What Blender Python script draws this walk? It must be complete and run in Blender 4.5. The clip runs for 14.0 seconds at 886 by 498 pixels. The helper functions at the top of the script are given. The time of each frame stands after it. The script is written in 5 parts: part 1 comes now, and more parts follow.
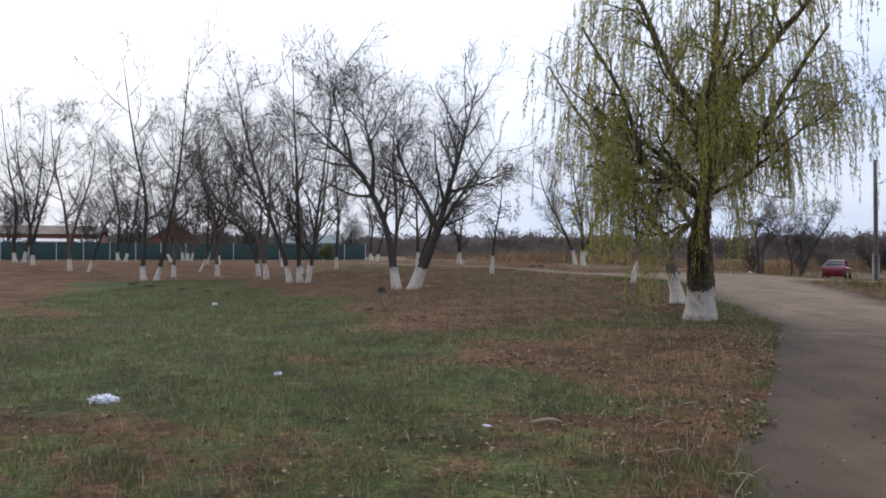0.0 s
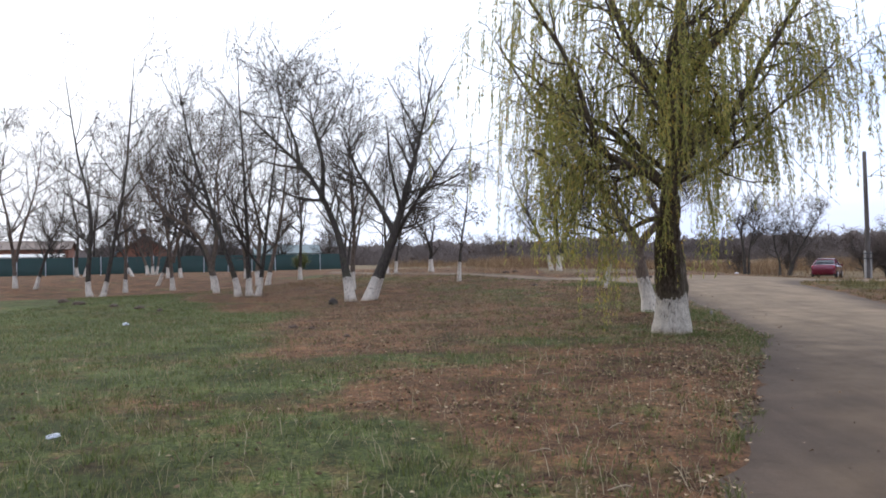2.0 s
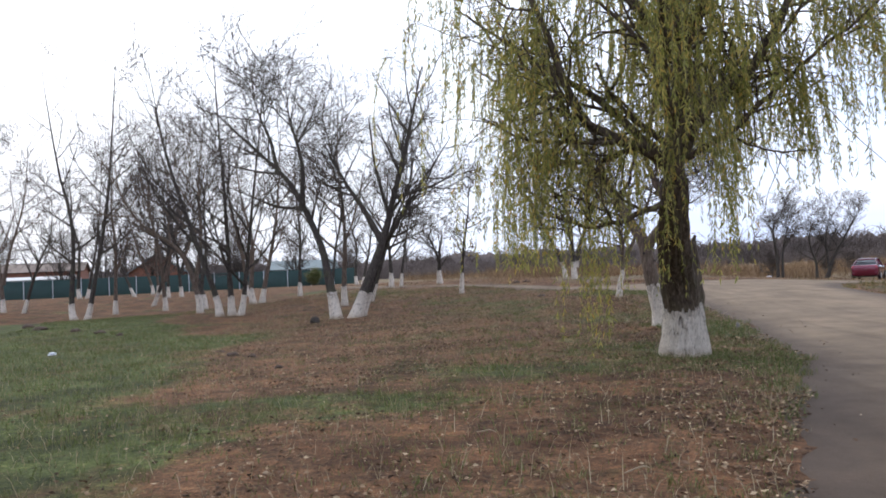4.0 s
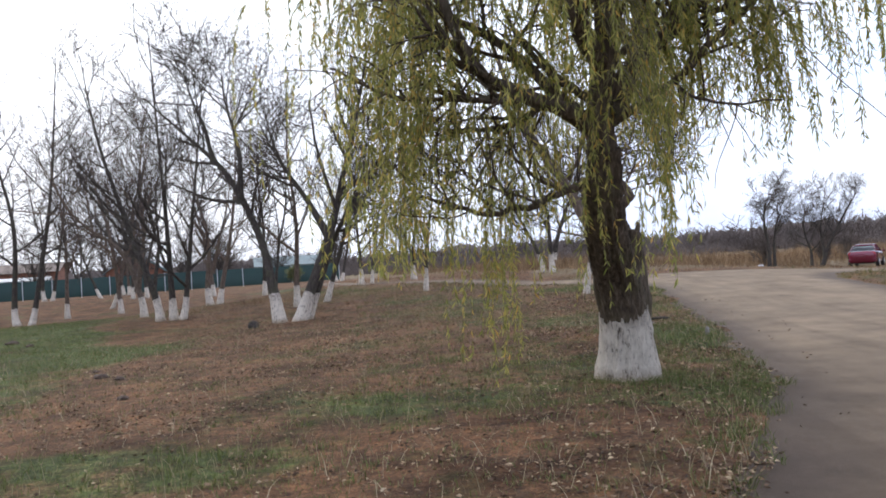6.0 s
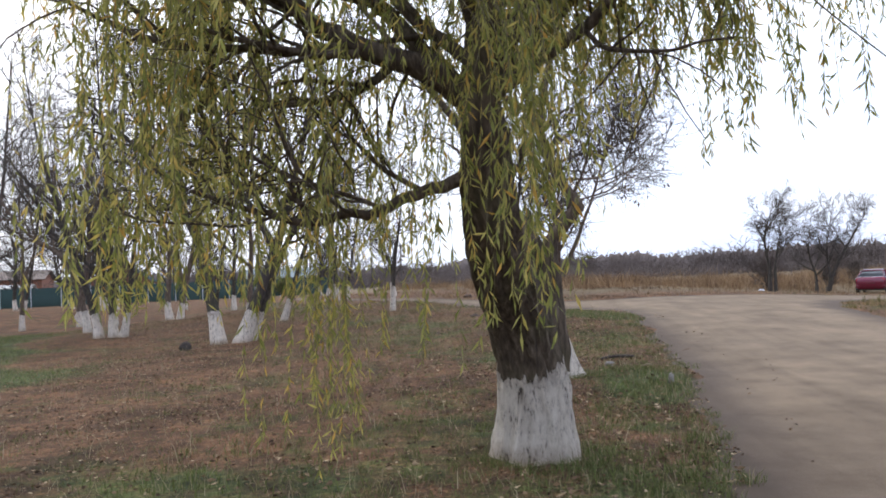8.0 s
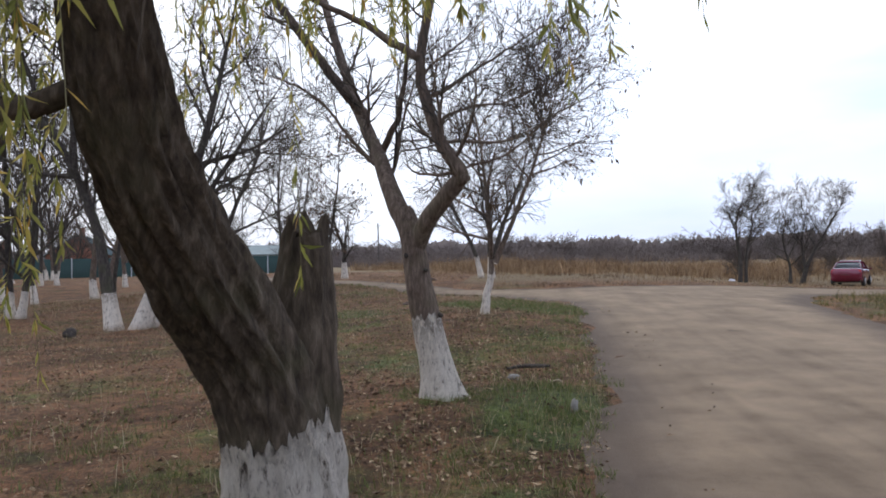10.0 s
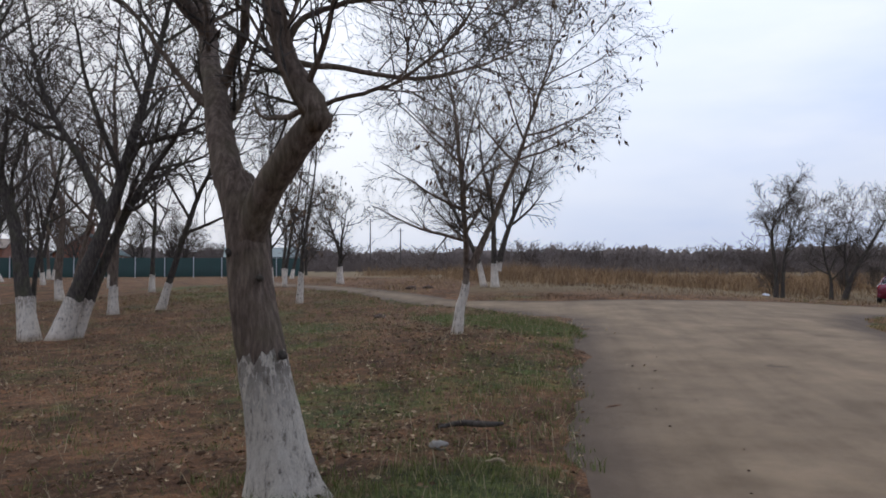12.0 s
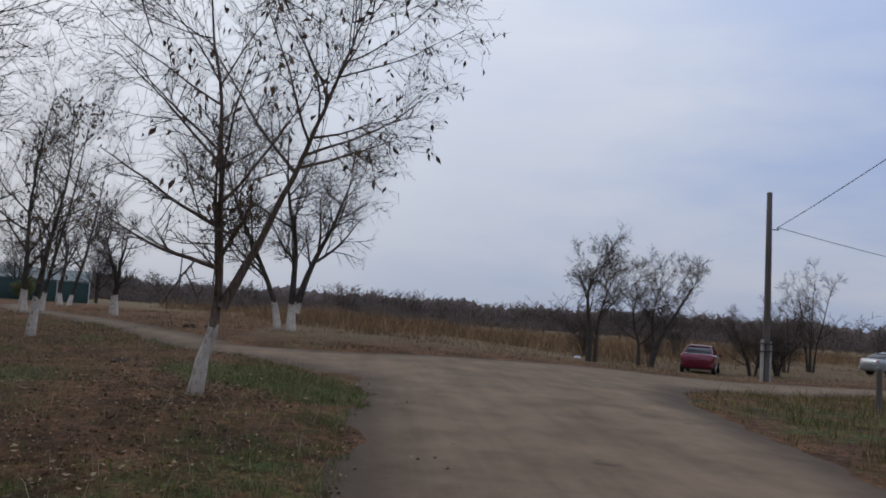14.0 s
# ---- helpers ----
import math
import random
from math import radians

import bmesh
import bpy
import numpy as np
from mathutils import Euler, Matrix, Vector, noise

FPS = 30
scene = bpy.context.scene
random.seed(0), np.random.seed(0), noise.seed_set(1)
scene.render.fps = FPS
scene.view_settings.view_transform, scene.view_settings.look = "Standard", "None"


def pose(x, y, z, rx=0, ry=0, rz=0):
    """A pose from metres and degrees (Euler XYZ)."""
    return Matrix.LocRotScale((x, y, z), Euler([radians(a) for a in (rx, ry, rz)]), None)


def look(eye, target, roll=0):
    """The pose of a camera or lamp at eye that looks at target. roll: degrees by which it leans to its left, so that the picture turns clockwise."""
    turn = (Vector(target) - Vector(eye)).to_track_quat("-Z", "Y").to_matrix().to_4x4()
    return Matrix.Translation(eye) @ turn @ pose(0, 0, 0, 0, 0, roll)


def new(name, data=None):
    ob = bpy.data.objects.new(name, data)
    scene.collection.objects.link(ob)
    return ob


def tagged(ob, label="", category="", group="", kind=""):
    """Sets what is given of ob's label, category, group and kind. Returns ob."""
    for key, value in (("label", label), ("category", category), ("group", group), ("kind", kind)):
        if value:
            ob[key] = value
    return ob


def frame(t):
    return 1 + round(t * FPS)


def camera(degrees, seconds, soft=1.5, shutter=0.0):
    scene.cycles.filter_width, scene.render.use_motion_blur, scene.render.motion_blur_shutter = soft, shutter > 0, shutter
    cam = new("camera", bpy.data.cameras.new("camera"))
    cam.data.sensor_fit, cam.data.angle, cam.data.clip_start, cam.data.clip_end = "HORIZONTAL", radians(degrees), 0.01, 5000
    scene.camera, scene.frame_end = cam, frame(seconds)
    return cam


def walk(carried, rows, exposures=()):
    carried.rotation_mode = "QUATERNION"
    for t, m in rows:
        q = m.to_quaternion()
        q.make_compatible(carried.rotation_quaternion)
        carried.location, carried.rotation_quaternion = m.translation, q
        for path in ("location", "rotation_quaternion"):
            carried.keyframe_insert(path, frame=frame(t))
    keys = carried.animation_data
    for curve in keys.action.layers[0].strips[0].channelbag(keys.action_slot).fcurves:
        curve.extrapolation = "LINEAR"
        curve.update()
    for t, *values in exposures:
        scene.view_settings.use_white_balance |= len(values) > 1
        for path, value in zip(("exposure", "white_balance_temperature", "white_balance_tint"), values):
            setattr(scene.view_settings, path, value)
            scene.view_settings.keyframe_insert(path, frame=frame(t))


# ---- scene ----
cam = camera(58.8, 14.0, soft=1.8)
PATH = [
    (0, (1.555, -2.19, 1.067), (1.381, -0.198, 1.082), 0.2),
    (0.5, (1.802, -1.398, 1.071), (1.712, 0.6, 1.079), 0.4),
    (1, (2.071, -0.667, 1.056), (1.988, 1.331, 1.055), -0.3),
    (1.5, (2.349, 0.081, 1.035), (2.247, 2.079, 1.047), -0.4),
    (2, (2.632, 0.822, 1.042), (2.483, 2.816, 1.075), -1.1),
    (2.2, (2.704, 1.139, 1.032), (2.533, 3.131, 1.078), -1.1),
    (4.3, (3.82, 4.663, 0.952), (3.6, 6.65, 1.018), -2.7),
    (4.5, (3.928, 4.999, 0.968), (3.733, 6.989, 1.032), -3.1),
    (5, (4.258, 5.779, 0.985), (4.087, 7.771, 1.037), -4.6),
    (5.5, (4.519, 6.377, 0.988), (4.321, 8.366, 1.023), -4.7),
    (6, (4.869, 7.011, 1.001), (4.651, 8.998, 1.048), -3.7),
    (6.5, (5.131, 7.733, 0.983), (4.921, 9.721, 1.052), -3.4),
    (7, (5.424, 8.451, 0.984), (5.199, 10.437, 1.062), -3.7),
    (7.5, (5.697, 9.252, 0.994), (5.436, 11.233, 1.092), -3.4),
    (8, (6.022, 9.795, 1.059), (5.788, 11.779, 1.145), -2.5),
    (8.5, (6.293, 10.435, 1.096), (6.068, 12.422, 1.163), -1.9),
    (9, (6.637, 11.095, 1.144), (6.438, 13.085, 1.174), -1.5),
    (9.2, (6.765, 11.316, 1.144), (6.575, 13.306, 1.168), -1.4),
    (11.3, (7.725, 15.073, 1.09), (7.46, 17.054, 1.144), 0.9),
    (11.5, (7.79, 15.407, 1.095), (7.493, 17.385, 1.143), 1.3),
    (12, (7.986, 16.159, 1.103), (7.725, 18.141, 1.155), -0.1),
    (12.5, (8.12, 16.822, 1.13), (7.951, 18.813, 1.198), 0.6),
    (13, (8.288, 17.616, 1.136), (8.335, 19.609, 1.304), 1.9),
    (13.5, (8.402, 18.501, 1.142), (8.48, 20.49, 1.334), 3.9),
    (14, (8.542, 19.435, 1.135), (8.722, 21.419, 1.315), 3.9),
]
walk(cam, [(t, look(eye, target, roll)) for t, eye, target, roll in PATH],
     exposures=[(0, -0.38), (1.5, -0.02), (2.2, 0.02), (5, 0.1), (7.5, 0.2), (9.2, 0.12), (11.5, -0.52), (12.5, -0.64), (14, -1.15)])


# ---------------------------------------------------------------- world and light
SUN_AZ, SUN_EL = radians(-38), radians(34)          # azimuth from +y, clockwise
sun_way = Vector((math.sin(SUN_AZ) * math.cos(SUN_EL), math.cos(SUN_AZ) * math.cos(SUN_EL), math.sin(SUN_EL)))


def build_world():
    world = bpy.data.worlds.new("overcast_sky")
    scene.world = world
    world.use_nodes = True
    nt = world.node_tree
    nt.nodes.clear()
    N = nt.nodes.new
    L = nt.links.new
    out = N("ShaderNodeOutputWorld")
    mix = N("ShaderNodeMixShader")
    sky = N("ShaderNodeTexSky")
    sky.sky_type = 'NISHITA'
    sky.sun_disc = False
    sky.sun_elevation = SUN_EL
    sky.sun_rotation = SUN_AZ
    sky.dust_density = 4.0
    bg_sky = N("ShaderNodeBackground")
    bg_sky.inputs["Strength"].default_value = 0.12
    L(sky.outputs[0], bg_sky.inputs["Color"])
    co = N("ShaderNodeTexCoord")
    stretch = N("ShaderNodeMapping")
    stretch.inputs["Scale"].default_value = (1.0, 1.0, 3.6)
    L(co.outputs["Generated"], stretch.inputs["Vector"])
    n1 = N("ShaderNodeTexNoise")
    n1.inputs["Scale"].default_value = 2.1
    n1.inputs["Detail"].default_value = 6
    n1.inputs["Roughness"].default_value = 0.52
    L(stretch.outputs[0], n1.inputs["Vector"])
    ramp = N("ShaderNodeValToRGB")
    ramp.color_ramp.elements[0].position = 0.34
    ramp.color_ramp.elements[0].color = (0.46, 0.58, 0.88, 1)
    ramp.color_ramp.elements[1].position = 0.68
    ramp.color_ramp.elements[1].color = (0.78, 0.82, 0.94, 1)
    L(n1.outputs["Fac"], ramp.inputs[0])
    # thin cloud glows round the hidden sun
    dot = N("ShaderNodeVectorMath")
    dot.operation = 'DOT_PRODUCT'
    dot.inputs[1].default_value = sun_way
    L(co.outputs["Generated"], dot.inputs[0])
    rng = N("ShaderNodeMapRange")
    rng.interpolation_type = 'SMOOTHSTEP'
    rng.inputs["From Min"].default_value = 0.30
    rng.inputs["From Max"].default_value = 1.0
    rng.inputs["To Min"].default_value = 0.0
    rng.inputs["To Max"].default_value = 1.0
    L(dot.outputs["Value"], rng.inputs["Value"])
    glow = N("ShaderNodeMix")
    glow.data_type = 'RGBA'
    glow.blend_type = 'MIX'
    L(rng.outputs["Result"], glow.inputs["Factor"])
    L(ramp.outputs["Color"], glow.inputs["A"])
    glow.inputs["B"].default_value = (0.82, 0.88, 1.0, 1)
    bg_cloud = N("ShaderNodeBackground")
    bg_cloud.inputs["Strength"].default_value = 1.6
    sep = N("ShaderNodeSeparateXYZ")
    L(co.outputs["Generated"], sep.inputs[0])
    over = N("ShaderNodeMapRange")
    over.inputs["From Min"].default_value = 0.0
    over.inputs["From Max"].default_value = 0.45
    over.inputs["To Min"].default_value = 0.92
    over.inputs["To Max"].default_value = 1.4
    L(sep.outputs["Z"], over.inputs["Value"])
    rise = N("ShaderNodeVectorMath")
    rise.operation = 'SCALE'
    L(glow.outputs["Result"], rise.inputs[0])
    L(over.outputs["Result"], rise.inputs["Scale"])
    L(rise.outputs[0], bg_cloud.inputs["Color"])
    mix.inputs[0].default_value = 0.86
    L(bg_sky.outputs[0], mix.inputs[1])
    L(bg_cloud.outputs[0], mix.inputs[2])
    L(mix.outputs[0], out.inputs["Surface"])


build_world()
sun_data = bpy.data.lights.new("sun", 'SUN')
sun_data.energy = 0.7
sun_data.angle = radians(14)
sun_data.color = (1.0, 0.95, 0.88)
sun = new("sun", sun_data)
sun.matrix_world = look(sun_way * 80, (0, 0, 0))


# ---------------------------------------------------------------- materials
def mat_nodes(name):
    m = bpy.data.materials.new(name)
    m.use_nodes = True
    nt = m.node_tree
    b = nt.nodes["Principled BSDF"]
    return m, nt, b


def noise_tex(nt, scale, detail=4, rough=0.55, vec=None, dim='3D'):
    n = nt.nodes.new("ShaderNodeTexNoise")
    n.inputs["Scale"].default_value = scale
    n.inputs["Detail"].default_value = detail
    n.inputs["Roughness"].default_value = rough
    if vec is not None:
        nt.links.new(vec, n.inputs["Vector"])
    return n.outputs["Fac"]


def ramp_of(nt, fac, stops):
    r = nt.nodes.new("ShaderNodeValToRGB")
    e = r.color_ramp.elements
    while len(e) < len(stops):
        e.new(0.5)
    for k, (p, c) in enumerate(stops):
        e[k].position = p
        e[k].color = (*c, 1)
    nt.links.new(fac, r.inputs[0])
    return r.outputs["Color"]


def mix_of(nt, fac, a, b, blend='MIX'):
    m = nt.nodes.new("ShaderNodeMix")
    m.data_type = 'RGBA'
    m.blend_type = blend
    for sock, v in (("Factor", fac), ("A", a), ("B", b)):
        if isinstance(v, (int, float)):
            m.inputs[sock].default_value = v
        elif isinstance(v, tuple):
            m.inputs[sock].default_value = (*v, 1)
        else:
            nt.links.new(v, m.inputs[sock])
    return m.outputs["Result"]


def math_of(nt, op, a, b=0.0, clamp=False):
    m = nt.nodes.new("ShaderNodeMath")
    m.operation = op
    m.use_clamp = clamp
    for k, v in enumerate((a, b)):
        if isinstance(v, (int, float)):
            m.inputs[k].default_value = v
        else:
            nt.links.new(v, m.inputs[k])
    return m.outputs[0]


def bump_of(nt, b, h, strength, dist):
    n = nt.nodes.new("ShaderNodeBump")
    n.inputs["Strength"].default_value = strength
    n.inputs["Distance"].default_value = dist
    nt.links.new(h, n.inputs["Height"])
    nt.links.new(n.outputs[0], b.inputs["Normal"])


def obj_co(nt, scale=(1, 1, 1)):
    c = nt.nodes.new("ShaderNodeTexCoord")
    m = nt.nodes.new("ShaderNodeMapping")
    m.inputs["Scale"].default_value = scale
    nt.links.new(c.outputs["Object"], m.inputs["Vector"])
    return m.outputs[0]


def attr_of(nt, name):
    a = nt.nodes.new("ShaderNodeAttribute")
    a.attribute_name = name
    return a.outputs["Fac"]


def island(nt):
    return nt.nodes.new("ShaderNodeNewGeometry").outputs["Random Per Island"]


def simple_mat(name, stops, scale=6.0, rough=0.8, bump=0.3, dist=0.01, stretch=(1, 1, 1), metal=0.0):
    m, nt, b = mat_nodes(name)
    v = obj_co(nt, stretch)
    f = math_of(nt, 'ADD', math_of(nt, 'MULTIPLY', noise_tex(nt, scale, 6, 0.6, v), 0.65),
                math_of(nt, 'MULTIPLY', noise_tex(nt, scale * 0.13, 2, 0.5, v), 0.35))
    nt.links.new(ramp_of(nt, f, stops), b.inputs["Base Color"])
    b.inputs["Roughness"].default_value = rough
    b.inputs["Metallic"].default_value = metal
    if bump:
        bump_of(nt, b, noise_tex(nt, scale * 2, 5, 0.6, v), bump, dist)
    return m


def ground_material():
    m, nt, b = mat_nodes("meadow_soil")
    v = obj_co(nt)
    big = noise_tex(nt, 0.35, 5, 0.6, v)
    mid = noise_tex(nt, 2.2, 6, 0.65, v)
    fine = noise_tex(nt, 22.0, 6, 0.7, v)
    tiny = noise_tex(nt, 75.0, 4, 0.7, v)
    soil = ramp_of(nt, fine, [(0.30, (0.044, 0.025, 0.015)), (0.48, (0.121, 0.068, 0.037)), (0.62, (0.191, 0.108, 0.058)), (0.78, (0.326, 0.200, 0.110))])
    leafy = ramp_of(nt, tiny, [(0.32, (0.048, 0.027, 0.016)), (0.5, (0.141, 0.070, 0.035)), (0.70, (0.299, 0.160, 0.081))])
    brown = mix_of(nt, ramp_of(nt, mid, [(0.42, (0, 0, 0)), (0.58, (1, 1, 1))]), soil, leafy)
    grass = ramp_of(nt, fine, [(0.28, (0.030, 0.037, 0.013)), (0.5, (0.074, 0.094, 0.030)), (0.75, (0.155, 0.168, 0.068))])
    g = attr_of(nt, "green")
    wob = math_of(nt, 'ADD', math_of(nt, 'MULTIPLY', math_of(nt, 'SUBTRACT', big, 0.5), 1.7), math_of(nt, 'MULTIPLY', math_of(nt, 'SUBTRACT', mid, 0.5), 1.7))
    gg = math_of(nt, 'ADD', g, wob)
    gf = ramp_of(nt, gg, [(0.30, (0, 0, 0)), (0.75, (1, 1, 1))])
    near = mix_of(nt, gf, brown, grass)
    far_col = ramp_of(nt, mid, [(0.3, (0.110, 0.078, 0.045)), (0.7, (0.20, 0.145, 0.080))])
    pat = noise_tex(nt, 5.5, 5, 0.7, v)
    near = mix_of(nt, 0.8, near, ramp_of(nt, pat, [(0.34, (0.32, 0.29, 0.27)), (0.52, (0.9, 0.88, 0.86)), (0.68, (1.55, 1.44, 1.32))]), 'MULTIPLY')
    wide = noise_tex(nt, 0.9, 5, 0.62, v)
    near = mix_of(nt, 0.9, near, ramp_of(nt, wide, [(0.36, (0.52, 0.49, 0.47)), (0.5, (0.95, 0.93, 0.92)), (0.64, (1.38, 1.33, 1.27))]), 'MULTIPLY')
    col = mix_of(nt, attr_of(nt, "dry"), near, far_col)
    nt.links.new(col, b.inputs["Base Color"])
    b.inputs["Roughness"].default_value = 0.95
    b.inputs["Specular IOR Level"].default_value = 0.15
    hgt = math_of(nt, 'ADD', math_of(nt, 'MULTIPLY', fine, 0.7), math_of(nt, 'MULTIPLY', mid, 1.2))
    bump_of(nt, b, hgt, 0.9, 0.06)
    return m


def road_material():
    m, nt, b = mat_nodes("packed_dirt_road")
    v = obj_co(nt)
    big = noise_tex(nt, 0.30, 4, 0.55, v)
    mid = noise_tex(nt, 0.9, 3, 0.5, v)
    fine = noise_tex(nt, 30.0, 6, 0.7, v)
    base = ramp_of(nt, mid, [(0.3, (0.072, 0.050, 0.032)), (0.5, (0.101, 0.070, 0.044)), (0.72, (0.141, 0.100, 0.063))])
    dark = mix_of(nt, ramp_of(nt, big, [(0.42, (0, 0, 0)), (0.62, (0.75, 0.75, 0.75))]), base, (0.064, 0.046, 0.032))
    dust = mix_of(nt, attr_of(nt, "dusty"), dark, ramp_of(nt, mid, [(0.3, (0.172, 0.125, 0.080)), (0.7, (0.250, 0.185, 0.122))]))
    worn = mix_of(nt, attr_of(nt, "rim"), dust, (0.070, 0.050, 0.037))
    grit = mix_of(nt, ramp_of(nt, fine, [(0.58, (0, 0, 0)), (0.75, (0.4, 0.4, 0.4))]), worn, (0.25, 0.20, 0.145))
    # streaks left by wheels, run along the lane
    run = obj_co(nt, (2.6, 0.16, 1.0))
    run.node.inputs["Rotation"].default_value = (0, 0, radians(17))
    streak = noise_tex(nt, 1.0, 5, 0.6, run)
    grit = mix_of(nt, 0.8, grit, ramp_of(nt, streak, [(0.34, (0.82, 0.79, 0.76)), (0.5, (0.99, 0.97, 0.95)), (0.68, (1.12, 1.09, 1.06))]), 'MULTIPLY')
    blot = noise_tex(nt, 1.7, 6, 0.68, v)
    grit = mix_of(nt, 0.85, grit, ramp_of(nt, blot, [(0.32, (0.76, 0.73, 0.70)), (0.5, (0.97, 0.96, 0.95)), (0.68, (1.14, 1.12, 1.10))]), 'MULTIPLY')
    hole = noise_tex(nt, 0.85, 6, 0.66, obj_co(nt, (0.75, 1.0, 1.0)))
    grit = mix_of(nt, ramp_of(nt, hole, [(0.63, (0, 0, 0)), (0.66, (0.6, 0.6, 0.6))]), grit, (0.070, 0.050, 0.036))
    nt.links.new(grit, b.inputs["Base Color"])
    b.inputs["Roughness"].default_value = 0.9
    b.inputs["Specular IOR Level"].default_value = 0.2
    bump_of(nt, b, math_of(nt, 'SUBTRACT', math_of(nt, 'MULTIPLY', fine, 0.6), math_of(nt, 'MULTIPLY', hole, 0.3)), 0.4, 0.04)
    return m


def bark_material(name, dark, mid, light, scale=1.0):
    m, nt, b = mat_nodes(name)
    v = obj_co(nt, (1, 1, 0.22))
    f = noise_tex(nt, 26 * scale, 7, 0.65, v)
    p = noise_tex(nt, 3.0, 3, 0.5, obj_co(nt))
    c = ramp_of(nt, f, [(0.30, dark), (0.52, mid), (0.75, light)])
    moss = mix_of(nt, ramp_of(nt, p, [(0.5, (0, 0, 0)), (0.75, (0.45, 0.45, 0.45))]), c, tuple(0.5 * a + 0.5 * q for a, q in zip(mid, (0.11, 0.12, 0.045))))
    nt.links.new(moss, b.inputs["Base Color"])
    b.inputs["Roughness"].default_value = 0.92
    b.inputs["Specular IOR Level"].default_value = 0.2
    bump_of(nt, b, f, 0.9, 0.03)
    return m


def whitewash_material():
    m, nt, b = mat_nodes("limewash_on_bark")
    v = obj_co(nt, (1, 1, 0.36))
    f = noise_tex(nt, 24, 8, 0.74, v)
    p = noise_tex(nt, 5, 4, 0.6, obj_co(nt))
    wear = math_of(nt, 'ADD', math_of(nt, 'MULTIPLY', f, 0.75), math_of(nt, 'MULTIPLY', p, 0.25))
    c = ramp_of(nt, wear, [(0.375, (0.085, 0.064, 0.047)), (0.415, (0.38, 0.315, 0.25)), (0.475, (0.66, 0.575, 0.47)), (0.70, (0.82, 0.74, 0.63))])
    sep = nt.nodes.new("ShaderNodeSeparateXYZ")
    nt.links.new(obj_co(nt), sep.inputs[0])
    edge = math_of(nt, 'SUBTRACT', math_of(nt, 'ADD', sep.outputs["Z"], math_of(nt, 'MULTIPLY', math_of(nt, 'SUBTRACT', p, 0.5), 0.9)), 0.62)
    worn = ramp_of(nt, edge, [(0.0, (0, 0, 0)), (0.38, (0.75, 0.75, 0.75))])
    rough = math_of(nt, 'GREATER_THAN', noise_tex(nt, 30, 5, 0.7, v), 0.47)
    c = mix_of(nt, math_of(nt, 'MULTIPLY', worn, rough), c, (0.15, 0.115, 0.09))
    foot = ramp_of(nt, math_of(nt, 'ADD', sep.outputs["Z"], math_of(nt, 'MULTIPLY', p, 0.16)), [(0.06, (0.55, 0.47, 0.40)), (0.26, (1, 1, 1))])
    c = mix_of(nt, 1.0, c, foot, 'MULTIPLY')
    nt.links.new(c, b.inputs["Base Color"])
    b.inputs["Roughness"].default_value = 0.9
    bump_of(nt, b, f, 1.0, 0.07)
    return m


def foliage_material(name, stops, rough=0.6, thin=0.25, patch=0.0):
    m, nt, b = mat_nodes(name)
    c = ramp_of(nt, island(nt), stops)
    if patch:
        c = mix_of(nt, 0.9, c, ramp_of(nt, noise_tex(nt, patch, 4, 0.6, obj_co(nt)), [(0.36, (0.50, 0.42, 0.38)), (0.52, (1, 0.95, 0.9)), (0.66, (1.3, 1.15, 1.0))]), 'MULTIPLY')
    nt.links.new(c, b.inputs["Base Color"])
    b.inputs["Roughness"].default_value = rough
    b.inputs["Specular IOR Level"].default_value = 0.25
    if thin:
        t = nt.nodes.new("ShaderNodeBsdfTranslucent")
        nt.links.new(c, t.inputs["Color"])
        mx = nt.nodes.new("ShaderNodeMixShader")
        mx.inputs[0].default_value = thin
        nt.links.new(b.outputs[0], mx.inputs[1])
        nt.links.new(t.outputs[0], mx.inputs[2])
        nt.links.new(mx.outputs[0], nt.nodes["Material Output"].inputs["Surface"])
    return m


def plain_mat(name, col, rough=0.6, metal=0.0, coat=0.0):
    m, nt, b = mat_nodes(name)
    f = noise_tex(nt, 9, 5, 0.6, obj_co(nt))
    nt.links.new(ramp_of(nt, f, [(0.3, tuple(0.8 * q for q in col)), (0.7, tuple(min(1, 1.12 * q) for q in col))]), b.inputs["Base Color"])
    b.inputs["Roughness"].default_value = rough
    b.inputs["Metallic"].default_value = metal
    b.inputs["Coat Weight"].default_value = coat
    return m


M_GROUND = ground_material()
M_ROAD = road_material()
M_BARK = bark_material("dark_acacia_bark", (0.022, 0.018, 0.015), (0.060, 0.049, 0.041), (0.125, 0.105, 0.088))
M_BARK_GREY = bark_material("grey_brown_bark", (0.048, 0.034, 0.026), (0.135, 0.098, 0.075), (0.25, 0.19, 0.148))
M_WILLOW = bark_material("willow_bark", (0.026, 0.019, 0.013), (0.088, 0.066, 0.046), (0.20, 0.155, 0.112), 0.8)
M_TWIG = simple_mat("bare_twig", [(0.3, (0.040, 0.031, 0.026)), (0.7, (0.095, 0.076, 0.062))], 9, 0.85, 0)
M_TWIG_RED = simple_mat("reddish_twig", [(0.3, (0.060, 0.040, 0.032)), (0.7, (0.125, 0.088, 0.068))], 9, 0.85, 0)
M_WOODS = simple_mat("distant_bare_twigs", [(0.3, (0.088, 0.068, 0.060)), (0.7, (0.165, 0.128, 0.108))], 0.06, 0.95, 0)
M_WHITE = whitewash_material()
